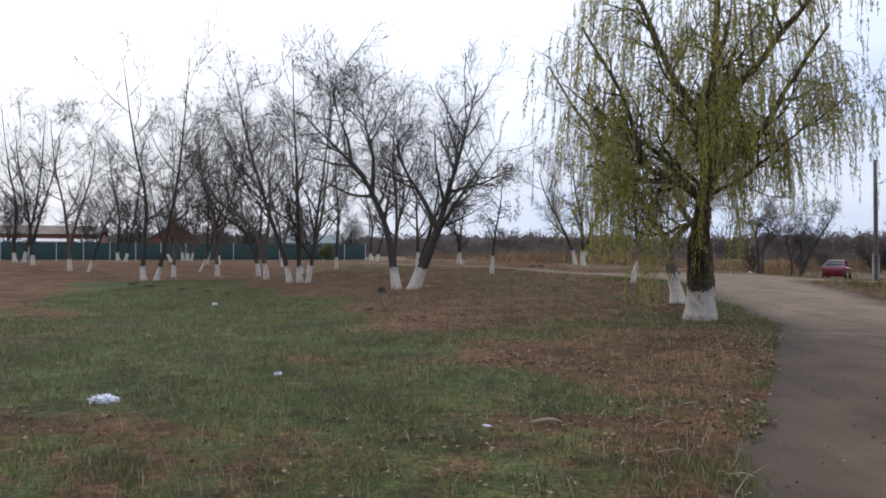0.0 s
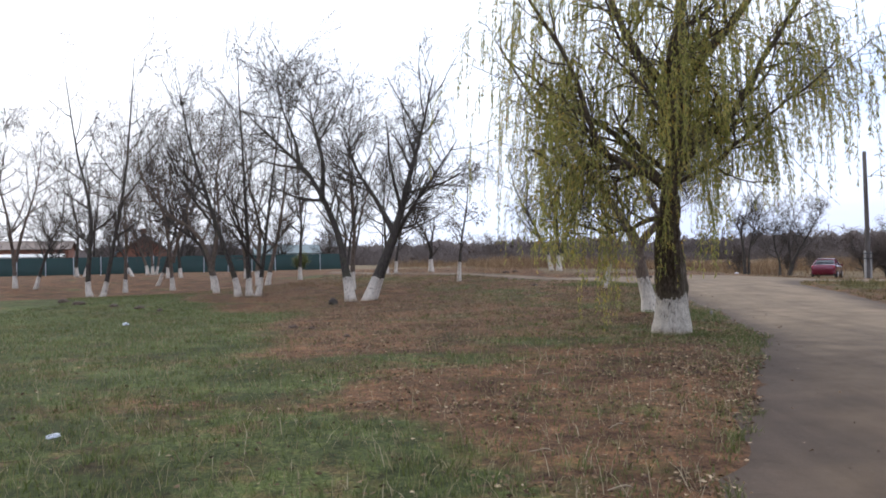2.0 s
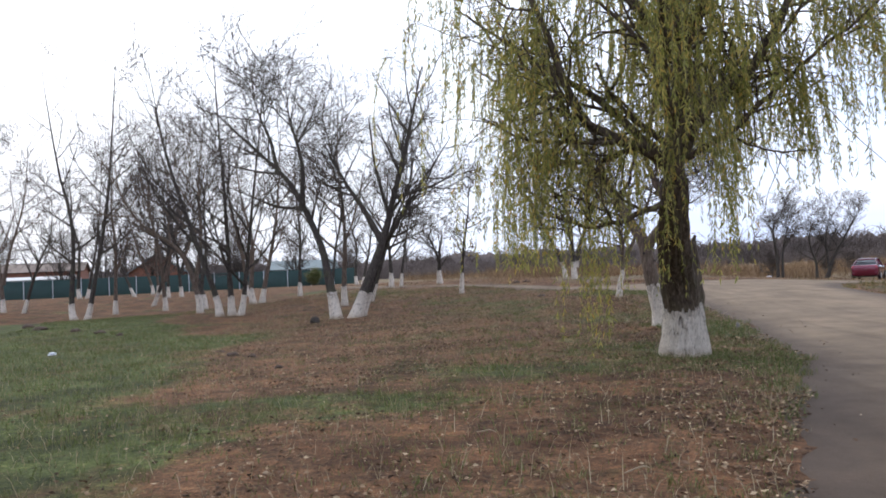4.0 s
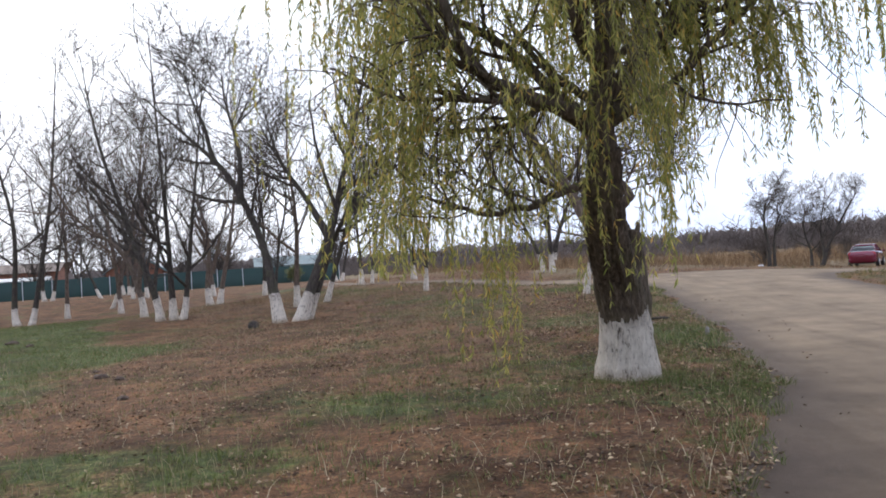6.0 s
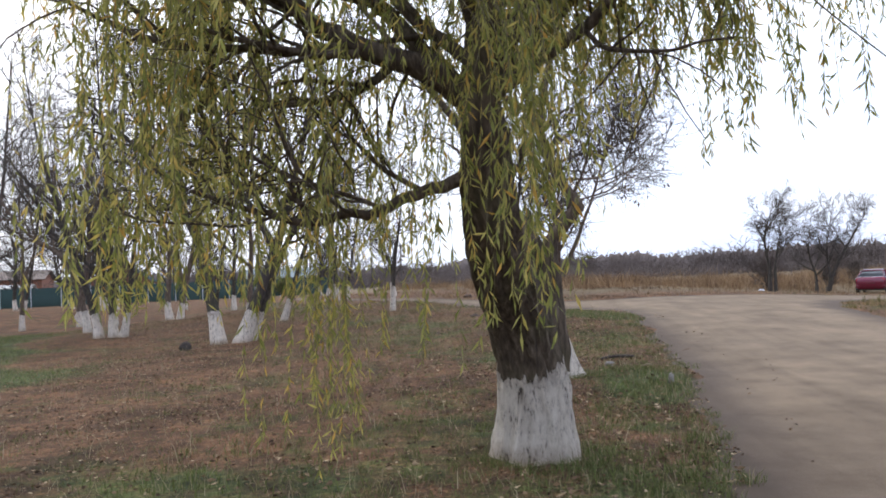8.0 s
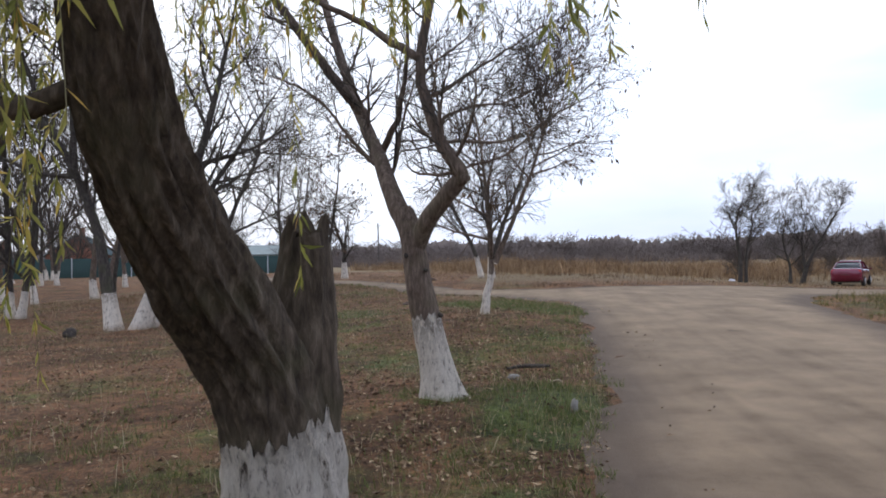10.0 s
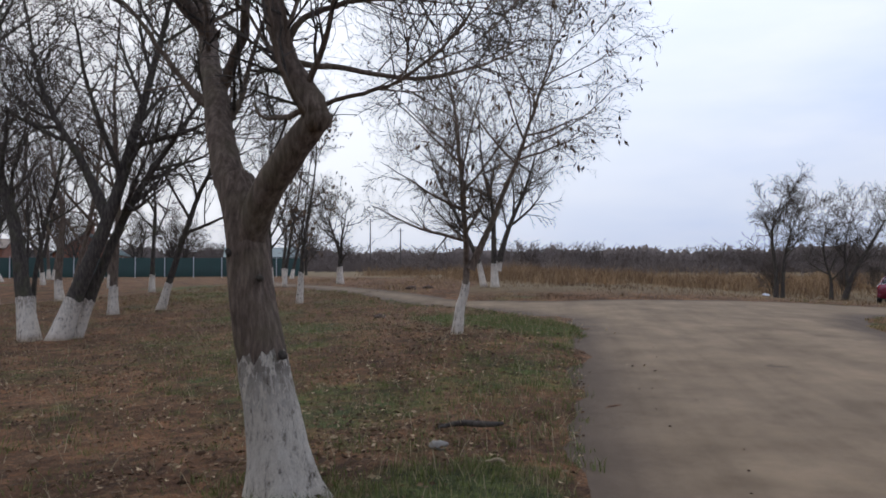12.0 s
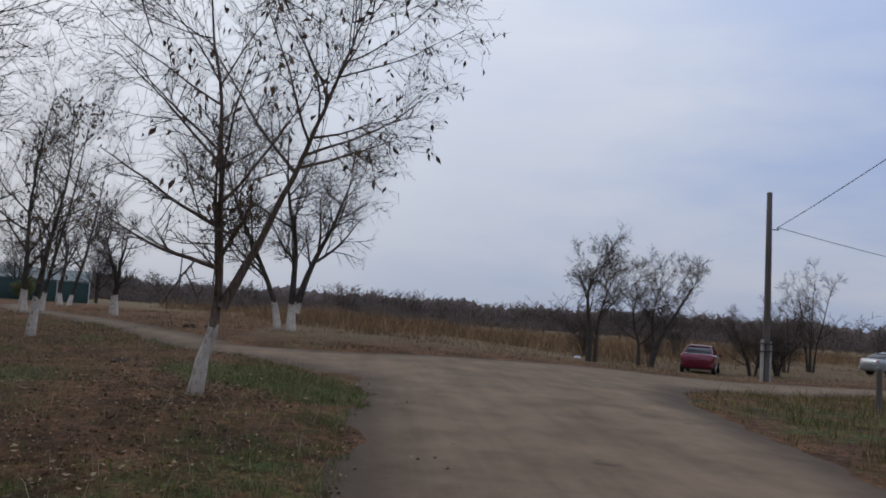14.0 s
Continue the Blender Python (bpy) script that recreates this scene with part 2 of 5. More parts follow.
M_LEAF = foliage_material("willow_leaf", [(0.0, (0.17, 0.19, 0.045)), (0.35, (0.30, 0.30, 0.075)), (0.7, (0.44, 0.40, 0.115)), (0.9, (0.58, 0.46, 0.12)), (1.0, (0.58, 0.33, 0.07))], 0.5, 0.55)
M_SHOOT = simple_mat("willow_shoot", [(0.3, (0.10, 0.085, 0.035)), (0.7, (0.19, 0.155, 0.065))], 9, 0.7, 0)
M_DEAD = foliage_material("withered_leaf", [(0.0, (0.045, 0.030, 0.020)), (0.5, (0.105, 0.066, 0.040)), (1.0, (0.19, 0.125, 0.075))], 0.8, 0.15)
M_LITTER = foliage_material("fallen_leaf", [(0.0, (0.053, 0.033, 0.021)), (0.45, (0.131, 0.078, 0.046)), (0.8, (0.247, 0.160, 0.092)), (1.0, (0.483, 0.360, 0.220))], 0.85, 0)
M_BLADE = foliage_material("grass_blade", [(0.0, (0.056, 0.066, 0.017)), (0.35, (0.098, 0.118, 0.030)), (0.65, (0.140, 0.164, 0.045)), (0.85, (0.19, 0.165, 0.080)), (1.0, (0.33, 0.26, 0.14))], 0.6, 0.2)
M_STRAW = foliage_material("dry_stalk", [(0.0, (0.19, 0.140, 0.080)), (0.5, (0.30, 0.235, 0.14)), (1.0, (0.44, 0.36, 0.23))], 0.75, 0.15)
M_REED = foliage_material("dry_reed", [(0.0, (0.095, 0.060, 0.036)), (0.5, (0.215, 0.140, 0.076)), (1.0, (0.37, 0.265, 0.155))], 0.8, 0.15, 0.16)
M_FENCE = simple_mat("green_sheet_steel", [(0.3, (0.005, 0.026, 0.020)), (0.7, (0.009, 0.040, 0.031))], 0.8, 0.62, 0.1, 0.004)
M_POST = simple_mat("grey_steel_post", [(0.3, (0.42, 0.43, 0.43)), (0.7, (0.62, 0.63, 0.62))], 4, 0.6, 0.1)
M_POLE = simple_mat("weathered_pole_wood", [(0.3, (0.050, 0.042, 0.036)), (0.7, (0.130, 0.110, 0.095))], 10, 0.9, 0.5, 0.01, (1, 1, 0.1))
M_CONCRETE = simple_mat("weathered_concrete", [(0.3, (0.24, 0.22, 0.195)), (0.7, (0.40, 0.375, 0.34))], 7, 0.9, 0.4)
M_BRICK = simple_mat("red_brick", [(0.3, (0.21, 0.090, 0.055)), (0.7, (0.33, 0.15, 0.095))], 4, 0.9, 0.4)
M_ROOF_BROWN = simple_mat("brown_roof_sheet", [(0.3, (0.075, 0.045, 0.036)), (0.7, (0.13, 0.082, 0.064))], 2, 0.7, 0.2)
M_ROOF_GREY = simple_mat("grey_green_roof_sheet", [(0.3, (0.095, 0.135, 0.135)), (0.7, (0.16, 0.20, 0.20))], 2, 0.6, 0.2)
M_PLASTER = simple_mat("pale_plaster", [(0.3, (0.55, 0.53, 0.49)), (0.7, (0.70, 0.68, 0.64))], 3, 0.9, 0.2)
M_GLASS = plain_mat("dark_window_glass", (0.02, 0.024, 0.028), 0.06)
M_BAG = plain_mat("white_plastic_film", (0.74, 0.75, 0.78), 0.35)
M_WIRE = plain_mat("black_cable", (0.015, 0.015, 0.016), 0.5)
M_CLOD = simple_mat("dark_earth_clod", [(0.3, (0.040, 0.026, 0.019)), (0.7, (0.115, 0.075, 0.052))], 12, 0.95, 0.8, 0.02)


# ---------------------------------------------------------------- mesh helpers
def mesh_np(name, verts, faces):
    """A mesh from an array of vertices and a list of (n, k) arrays of faces."""
    me = bpy.data.meshes.new(name)
    verts = np.asarray(verts, np.float32)
    faces = [np.asarray(f, np.int32) for f in (faces if isinstance(faces, list) else [faces]) if len(f)]
    loops = np.concatenate([f.ravel() for f in faces])
    sizes = np.concatenate([np.full(len(f), f.shape[1], np.int32) for f in faces])
    me.vertices.add(len(verts))
    me.vertices.foreach_set("co", verts.ravel())
    me.loops.add(len(loops))
    me.loops.foreach_set("vertex_index", loops)
    me.polygons.add(len(sizes))
    me.polygons.foreach_set("loop_start", np.r_[0, np.cumsum(sizes)[:-1]].astype(np.int32))
    me.polygons.foreach_set("loop_total", sizes)
    me.update(calc_edges=True)
    me.validate()
    return me


def part_np(name, verts, faces, material, parent=None, label="", smooth=False):
    me = mesh_np(name, verts, faces)
    me.materials.append(material)
    if smooth:
        me.shade_smooth()
    ob = new(name, me)
    if parent is not None:
        ob.parent = parent
    if label:
        tagged(ob, label)
    return ob


def part(name, bm, material, parent=None, label="", smooth=False):
    me = bpy.data.meshes.new(name)
    bm.to_mesh(me)
    bm.free()
    me.materials.append(material)
    if smooth:
        me.shade_smooth()
    ob = new(name, me)
    if parent is not None:
        ob.parent = parent
    if label:
        tagged(ob, label)
    return ob


def box_bm(sx, sy, sz, x=0, y=0, z=0, bevel=0.0, turn=None):
    bm = bmesh.new()
    bmesh.ops.create_cube(bm, size=1)
    bmesh.ops.scale(bm, vec=(sx, sy, sz), verts=bm.verts)
    if bevel:
        bmesh.ops.bevel(bm, geom=bm.edges[:], offset=bevel, segments=2, affect='EDGES', profile=0.6)
    if turn is not None:
        bmesh.ops.transform(bm, matrix=turn, verts=bm.verts)
    bmesh.ops.translate(bm, vec=(x, y, z), verts=bm.verts)
    return bm


def tubes(P, R, sides):
    """Tubes along many polylines of the same length: P (m, n, 3), R (m, n)."""
    P, R = np.asarray(P, float), np.asarray(R, float)
    m, n, _ = P.shape
    T = np.gradient(P, axis=1)
    T /= np.linalg.norm(T, axis=2, keepdims=True) + 1e-9
    mean = T.mean(1)
    ref = np.where(np.abs(mean[:, 2:3]) > 0.8, np.array([[1.0, 0, 0]]), np.array([[0, 0, 1.0]]))
    ref = np.repeat(ref[:, None], n, 1)
    U = ref - (ref * T).sum(2, keepdims=True) * T
    U /= np.linalg.norm(U, axis=2, keepdims=True) + 1e-9
    V = np.cross(T, U)
    a = np.arange(sides) * 2 * math.pi / sides
    ring = U[:, :, None] * np.cos(a)[:, None] + V[:, :, None] * np.sin(a)[:, None]
    verts = (P[:, :, None] + R[:, :, None, None] * ring).reshape(-1, 3)
    i, j, k = np.meshgrid(np.arange(m), np.arange(n - 1), np.arange(sides), indexing="ij")
    k2 = (k + 1) % sides
    base = i * n * sides
    f = np.stack([base + j * sides + k, base + j * sides + k2, base + (j + 1) * sides + k2, base + (j + 1) * sides + k], -1).reshape(-1, 4)
    return verts, f


def joined(pieces):
    vs, fs, off = [], {}, 0
    for v, f in pieces:
        vs.append(v)
        fs.setdefault(f.shape[1], []).append(f + off)
        off += len(v)
    return np.concatenate(vs), [np.concatenate(f) for f in fs.values()]


def smooth_line(ctrl, n):
    """A smooth curve (Catmull-Rom) of n points through control points."""
    c = np.asarray(ctrl, float)
    c = np.vstack([2 * c[0] - c[1], c, 2 * c[-1] - c[-2]])
    s = np.linspace(0, len(c) - 3 - 1e-6, n)
    i = s.astype(int)
    u = (s - i)[:, None]
    p0, p1, p2, p3 = c[i], c[i + 1], c[i + 2], c[i + 3]
    return 0.5 * (2 * p1 + (p2 - p0) * u + (2 * p0 - 5 * p1 + 4 * p2 - p3) * u * u + (3 * p1 - p0 - 3 * p2 + p3) * u ** 3)


def sprout(P, R, count, t0, t1, angle, length, n, rs, lift=0.2, wild=0.18, thick=0.6, tip=0.3, rmin=0.003, droop=0.0, fade=0.55):
    """Children along parent lines. length: mean metres, shorter towards the parent's tip."""
    m, pn, _ = P.shape
    M = m * count
    par = np.repeat(np.arange(m), count)
    t = (np.tile(np.arange(count), m) + rs.uniform(0, 1, M)) / count
    t = t0 + (t1 - t0) * t
    s = t * (pn - 1)
    i = np.minimum(s.astype(int), pn - 2)
    u = (s - i)[:, None]
    a, b = P[par, i], P[par, i + 1]
    pos = a + (b - a) * u
    rad = R[par, i] * (1 - u[:, 0]) + R[par, i + 1] * u[:, 0]
    tan = (b - a) / (np.linalg.norm(b - a, axis=1, keepdims=True) + 1e-9)
    q = rs.normal(size=(M, 3))
    q -= (q * tan).sum(1, keepdims=True) * tan
    q /= np.linalg.norm(q, axis=1, keepdims=True) + 1e-9
    ang = np.radians(angle * rs.uniform(0.65, 1.35, M))[:, None]
    d = np.cos(ang) * tan + np.sin(ang) * q
    ln = length * rs.uniform(0.55, 1.25, M) * (1.15 - fade * t)
    step = (ln / (n - 1))[:, None]
    out = np.empty((M, n, 3))
    out[:, 0] = pos
    for k in range(1, n):
        d = d + rs.normal(size=(M, 3)) * wild
        d[:, 2] += lift - droop * k / n
        d /= np.linalg.norm(d, axis=1, keepdims=True) + 1e-9
        out[:, k] = out[:, k - 1] + d * step
    r0 = np.maximum(np.minimum(rad * thick, ln * 0.03), rmin)
    rr = r0[:, None] * np.linspace(1, tip, n)[None]
    return out, np.maximum(rr, rmin * 0.7)


def leaf_cards(pos, way, size, width, rs, fold=0.25):
    """Pointed leaves, folded along the middle: two quads each."""
    m = len(pos)
    way = way / (np.linalg.norm(way, axis=1, keepdims=True) + 1e-9)
    q = rs.normal(size=(m, 3))
    side = np.cross(way, q)
    side /= np.linalg.norm(side, axis=1, keepdims=True) + 1e-9
    nor = np.cross(side, way)
    s, w = size[:, None], (size * width)[:, None]
    base = pos
    mid = pos + way * s * 0.45
    tip = pos + way * s + nor * s * rs.uniform(-0.2, 0.2, m)[:, None]
    l = mid + side * w * 0.5 + nor * w * fold
    r = mid - side * w * 0.5 + nor * w * fold
    v = np.stack([base, l, tip, r], 1).reshape(-1, 3)
    b = np.arange(m)[:, None] * 4
    f = np.concatenate([b + [0, 1, 2], b + [0, 2, 3]])
    return v, f


# ---------------------------------------------------------------- lie of the land
def sstep(t):
    t = np.clip(t, 0, 1)
    return t * t * (3 - 2 * t)


def height(x, y):
    x, y = np.asarray(x, float), np.asarray(y, float)
    z = (-0.461 + 0.873 * sstep((y - 18) / 32) + 0.096 * sstep((y - 50) / 60) - 0.091 * sstep((-x - 1) / 16)
         - 0.784 * sstep((x - 9) / 15) * sstep((y - 25) / 20)
         - 0.385 * np.exp(-((x + 5) ** 2 + (y - 32) ** 2) / 60)
         + 0.203 * np.exp(-((x - 6.4) ** 2 + (y - 30) ** 2) / 12)
         - 0.816 * np.exp(-((x + 20) ** 2 + (y - 46) ** 2) / 120)
         - 0.24 * np.exp(-((x - 27) ** 2 + (y - 57) ** 2) / 40)
         + 0.14 * np.exp(-((x - 6.2) ** 2 + (y - 21.2) ** 2) / 3.2))
    return z


def gz(x, y):
    return float(height(x, y))


def wobble(x, y, k=1.0):
    return (np.sin(1.7 * x * k + 0.6 * np.sin(2.3 * y * k)) + np.sin(2.1 * y * k + 1.1 * np.sin(1.3 * x * k + 1)) + 0.6 * np.sin(5.1 * x * k + 3.3 * y * k)) / 2.6


def capsule(x, y, ax, ay, ar, bx, by, br):
    """Signed distance to a strip from a to b whose half-width runs from ar to br."""
    dx, dy = bx - ax, by - ay
    t = np.clip(((x - ax) * dx + (y - ay) * dy) / (dx * dx + dy * dy), 0, 1)
    return np.hypot(x - ax - t * dx, y - ay - t * dy) - (ar + (br - ar) * t)


def strip(x, y, line):
    d = np.full(np.shape(x), 1e3)
    for a, b in zip(line, line[1:]):
        d = np.minimum(d, capsule(x, y, *a, *b))
    return d


LANE = [(-8.2, -40, 2.2), (5.15, 2.2, 2.15), (9.55, 15.4, 2.15), (10.72, 22, 2.42), (11.35, 29, 2.85), (11.8, 36, 3.0)]
CROSS = [(4.9, 39.0, 0.95), (9.0, 37.4, 1.9), (13.0, 38.6, 2.4), (18.0, 42.6, 2.4), (24.0, 46.2, 1.7), (60, 53, 1.8), (140, 60, 2.0)]
TRACK = [(4.9, 39.0, 0.9), (2.3, 43.0, 0.85), (-7.0, 57.5, 0.85), (-14, 72, 0.9), (-20, 86, 0.9)]


def road_sdf(x, y):
    a, b, c = strip(x, y, LANE), strip(x, y, CROSS), strip(x, y, TRACK)
    k = 3.2
    hh = np.clip(0.5 + 0.5 * (b - a) / k, 0, 1)
    d = b * (1 - hh) + a * hh - k * hh * (1 - hh)
    d = np.minimum(d, c)
    return d + 0.07 * wobble(x, y, 0.7) + 0.05 * wobble(x, y, 3.1)


def green(x, y):
    """How green the sward is, 0 to 1."""
    x, y = np.asarray(x, float), np.asarray(y, float)
    g = 0.16 + 0.14 * wobble(x, y, 0.55)
    for amp, soft, line in ((0.85, 2.5, [(-5.5, 15.5, 2.2), (-9, 24, 3.6), (-17, 37, 2.6)]), (0.7, 2.5, [(-25, 18, 5), (-7, 12, 2)]),
                            (0.78, 1.8, [(-6, 7.5, 1.8), (0.8, 7.2, 1.4)]), (0.72, 1.8, [(-12, 12.5, 2.2), (-4, 11.3, 1.7), (-0.4, 10.6, 1.2)]), (0.6, 1.2, [(-5, 1.0, 2.5), (1.5, 3.5, 1.2)]),
                            (0.65, 0.8, [(-0.6, 12.2, 0.4), (2.4, 13.2, 0.5)]), (0.6, 0.9, [(4.0, 17.6, 0.6), (5.4, 18.2, 0.5)]),
                            (0.34, 0.9, [(7.0, 18.0, 0.3), (7.7, 24, 0.4), (8.0, 29, 0.3)]), (0.8, 0.7, [(7.35, 20.0, 0.35), (7.5, 21.6, 0.35)]), (0.95, 0.9, [(8.0, 30.8, 0.4), (5.9, 34.4, 0.4)]),
                            (0.55, 1.2, [(3.2, 15.8, 0.6), (6.8, 15.6, 0.5)]), (0.5, 1.2, [(2.6, 18.6, 0.5), (5.2, 20.2, 0.4)]), (0.48, 1.2, [(5.6, 24.2, 0.5), (7.4, 27.4, 0.4)]), (0.5, 2.0, [(16.5, 32.5, 1.2), (20, 36.5, 1.5)]), (0.45, 2.0, [(0.5, 36, 1.0), (4, 27, 1.0)]),
                            (0.5, 2.0, [(-3, 42, 1.0), (-11, 56, 1.5)])):
        g = np.maximum(g, amp * sstep(1 - (strip(x, y, line) + 0.5 * soft * wobble(x, y, 0.35)) / soft))
    return g


def far_dry(x, y):
    """The unmown ground past the cross road, dry and tan."""
    x, y = np.asarray(x, float), np.asarray(y, float)
    edge = np.where(x < 5, 66 + (5 - x) * 1.2, 42 + np.clip(x - 10, 0, 40) * 0.55)
    return sstep((y - edge) / 8 + 0.3)


# ---------------------------------------------------------------- ground and road
def spaced(core0, core1, step, far):
    core = np.arange(core0, core1 + step / 2, step)
    out = np.geomspace(2.0, far, 26)
    return np.r_[core0 - out[::-1], core, core1 + out]


def grid_faces(nx, ny):
    i, j = np.meshgrid(np.arange(nx - 1), np.arange(ny - 1), indexing="ij")
    a = i * ny + j
    return np.stack([a, a + ny, a + ny + 1, a + 1], -1).reshape(-1, 4)


def point_attribute(me, name, values):
    at = me.attributes.new(name, 'FLOAT', 'POINT')
    at.data.foreach_set("value", np.asarray(values, np.float32))


def build_ground():
    xs, ys = spaced(-34, 30, 0.45, 1800), spaced(-4, 70, 0.45, 1800)
    X, Y = np.meshgrid(xs, ys, indexing="ij")
    near = sstep((60 - np.abs(X)) / 40) * sstep((90 - np.abs(Y - 30)) / 40)
    Z = height(X, Y) + near * (0.022 * wobble(X, Y, 0.9) + 0.014 * wobble(X + 9, Y, 2.6))
    Z -= 0.03 * sstep(1 - road_sdf(X, Y) / 0.6)
    me = mesh_np("ground", np.stack([X, Y, Z], -1).reshape(-1, 3), grid_faces(len(xs), len(ys)))
    point_attribute(me, "green", green(X, Y).ravel())
    point_attribute(me, "dry", far_dry(X, Y).ravel())
    me.materials.append(M_GROUND)
    me.shade_smooth()
    return tagged(new("ground", me), "late autumn meadow of patchy green grass and brown leaf litter", "ground", kind="structure")


def build_road():
    xs, ys = np.arange(-12, 64, 0.35), np.arange(-30, 88, 0.35)
    X, Y = np.meshgrid(xs, ys, indexing="ij")
    D = road_sdf(X, Y)
    ruts = 0.010 * wobble(X, Y, 0.31)
    Z = height(X, Y) + np.clip(-D * 0.10, -0.08, 0.0) + np.clip(-D, 0, 1) * 0.02 + ruts * sstep(-D / 0.6) - 0.012
    f = grid_faces(len(xs), len(ys))
    keep = (D.ravel()[f].min(1) < 0.35)
    f = f[keep]
    used, inv = np.unique(f, return_inverse=True)
    me = mesh_np("road", np.stack([X, Y, Z], -1).reshape(-1, 3)[used], inv.reshape(-1, 4))
    d = D.ravel()[used]
    x, y = X.ravel()[used], Y.ravel()[used]
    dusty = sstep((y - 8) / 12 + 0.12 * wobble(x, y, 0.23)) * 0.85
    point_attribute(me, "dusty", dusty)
    point_attribute(me, "rim", sstep(1 + d / 0.9) * 0.8)
    me.materials.append(M_ROAD)
    me.shade_smooth()
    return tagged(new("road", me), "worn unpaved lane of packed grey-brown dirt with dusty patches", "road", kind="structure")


build_ground()
build_road()


# ---------------------------------------------------------------- trees
def set_thing(name, x, y, label, category, group="", turn=0.0, z=None):
    e = new(name)
    e.empty_display_size = 0.3
    e.matrix_basis = pose(x, y, gz(x, y) if z is None else z, 0, 0, turn)
    return tagged(e, label, category, group)


def stem_radius(n, r0, r1, flare=0.35):
    t = np.linspace(0, 1, n)
    return (r1 + (r0 - r1) * (1 - t) ** 1.05) * (1 + flare * np.exp(-t * n * 0.55))


def bare_tree(x, y, stems, seed, label, wash=0.9, bark=None, twig=None, l1=10, l2=8, l3=7, l4=2, spread=1.6, fine=0.006, leaves=0, lift=0.065,
              group="whitewashed trees", name="tree", start=0.3, leaf_right=False, rise=51, bends=3):
    """stems: a list of (control points, radius at the foot, radius at the tip)."""
    rs = np.random.RandomState(seed)
    bark, twig = bark or M_BARK, twig or M_TWIG
    root = set_thing(name, x, y, label, "tree", group)
    lines, radii, tr, ww = [], [], [], []
    for ctrl, r0, r1 in stems:
        ctrl = [(c[0], c[1], c[2] - (0.12 if k == 0 else 0)) for k, c in enumerate(ctrl)]
        p = smooth_line(ctrl, 22)
        p[3:] += np.cumsum(rs.normal(size=(19, 3)) * np.linspace(0.004, 0.016, 19)[:, None], 0) * [1, 1, 0.3]
        r = stem_radius(22, r0, r1 * 0.35)
        lines.append(p)
        radii.append(r)
        tr.append(tubes(p[None], r[None], 12))
        if wash:
            q = smooth_line(p, 120)
            rq = np.interp(np.linspace(0, 21, 120), np.arange(22), r)
            keep = q[:, 2] < wash + rs.uniform(-0.06, 0.06)
            if keep.sum() < 6:
                continue
            v, f = tubes(q[keep][None], (rq[keep] * 1.02 + 0.006)[None], 12)
            topz = v[-12:, 2]
            v[-12:, 2] = topz + rs.uniform(-0.05, 0.05, 12)
            ww.append((v, f))
    v, f = joined(tr)
    part_np("trunk", v, f, bark, root, smooth=True)
    for v, f in ww:
        part_np("whitewash", v, f, M_WHITE, root, "white limewash band round the foot", smooth=True)
    P, R = np.array(lines), np.array(radii)
    P1, R1 = sprout(P, R, l1, start, 1.0, rise, spread * 1.25, 10, rs, lift, 0.065, 0.66, 0.22, fine * 2.2, fade=0.42)
    P2, R2 = sprout(P1, R1, l2, 0.16, 1.0, 50, spread * 0.56, 6, rs, lift * 0.6, 0.065, 0.62, 0.34, fine * 1.5)
    for q, rq in zip(P1, R1):
        part_np("limb", *tubes(q[None], rq[None], 6), bark, root, smooth=True)
    tagged(part_np("upper_branching", *tubes(P2, R2, 3), bark, root, smooth=True), kind="stuff")
    P3, R3 = sprout(P2, R2, l3, 0.12, 1.0, 48, spread * 0.29, bends, rs, lift * 0.6, 0.08, 0.72, 0.5, fine)
    pc = [tubes(P3, R3, 3)]
    last = P3
    if l4:
        P4, R4 = sprout(P3, R3, l4, 0.3, 1.0, 45, spread * 0.15, 2, rs, lift * 0.5, 0.10, 0.8, 0.6, fine * 0.85)
        pc.append(tubes(P4, R4, 3))
        last = P4
    v, f = joined(pc)
    tagged(part_np("crown", v, f, twig, root, "fine bare twigs"), kind="stuff")
    if leaves:
        tips = last[:, -1]
        if leaf_right:
            tips = tips[(tips[:, 0] > -0.6) & (tips[:, 2] > 2.2)]
        pick = rs.choice(len(tips), leaves)
        pos = tips[pick] + rs.normal(size=(leaves, 3)) * 0.03
        way = rs.normal(size=(leaves, 3)) * 0.4 + [0, 0, -1]
        v, f = leaf_cards(pos, way, rs.uniform(0.07, 0.15, leaves), 0.38, rs)
        tagged(part_np("leaves", v, f, M_DEAD, root, "few withered brown hanging leaves"), kind="stuff")
    return root


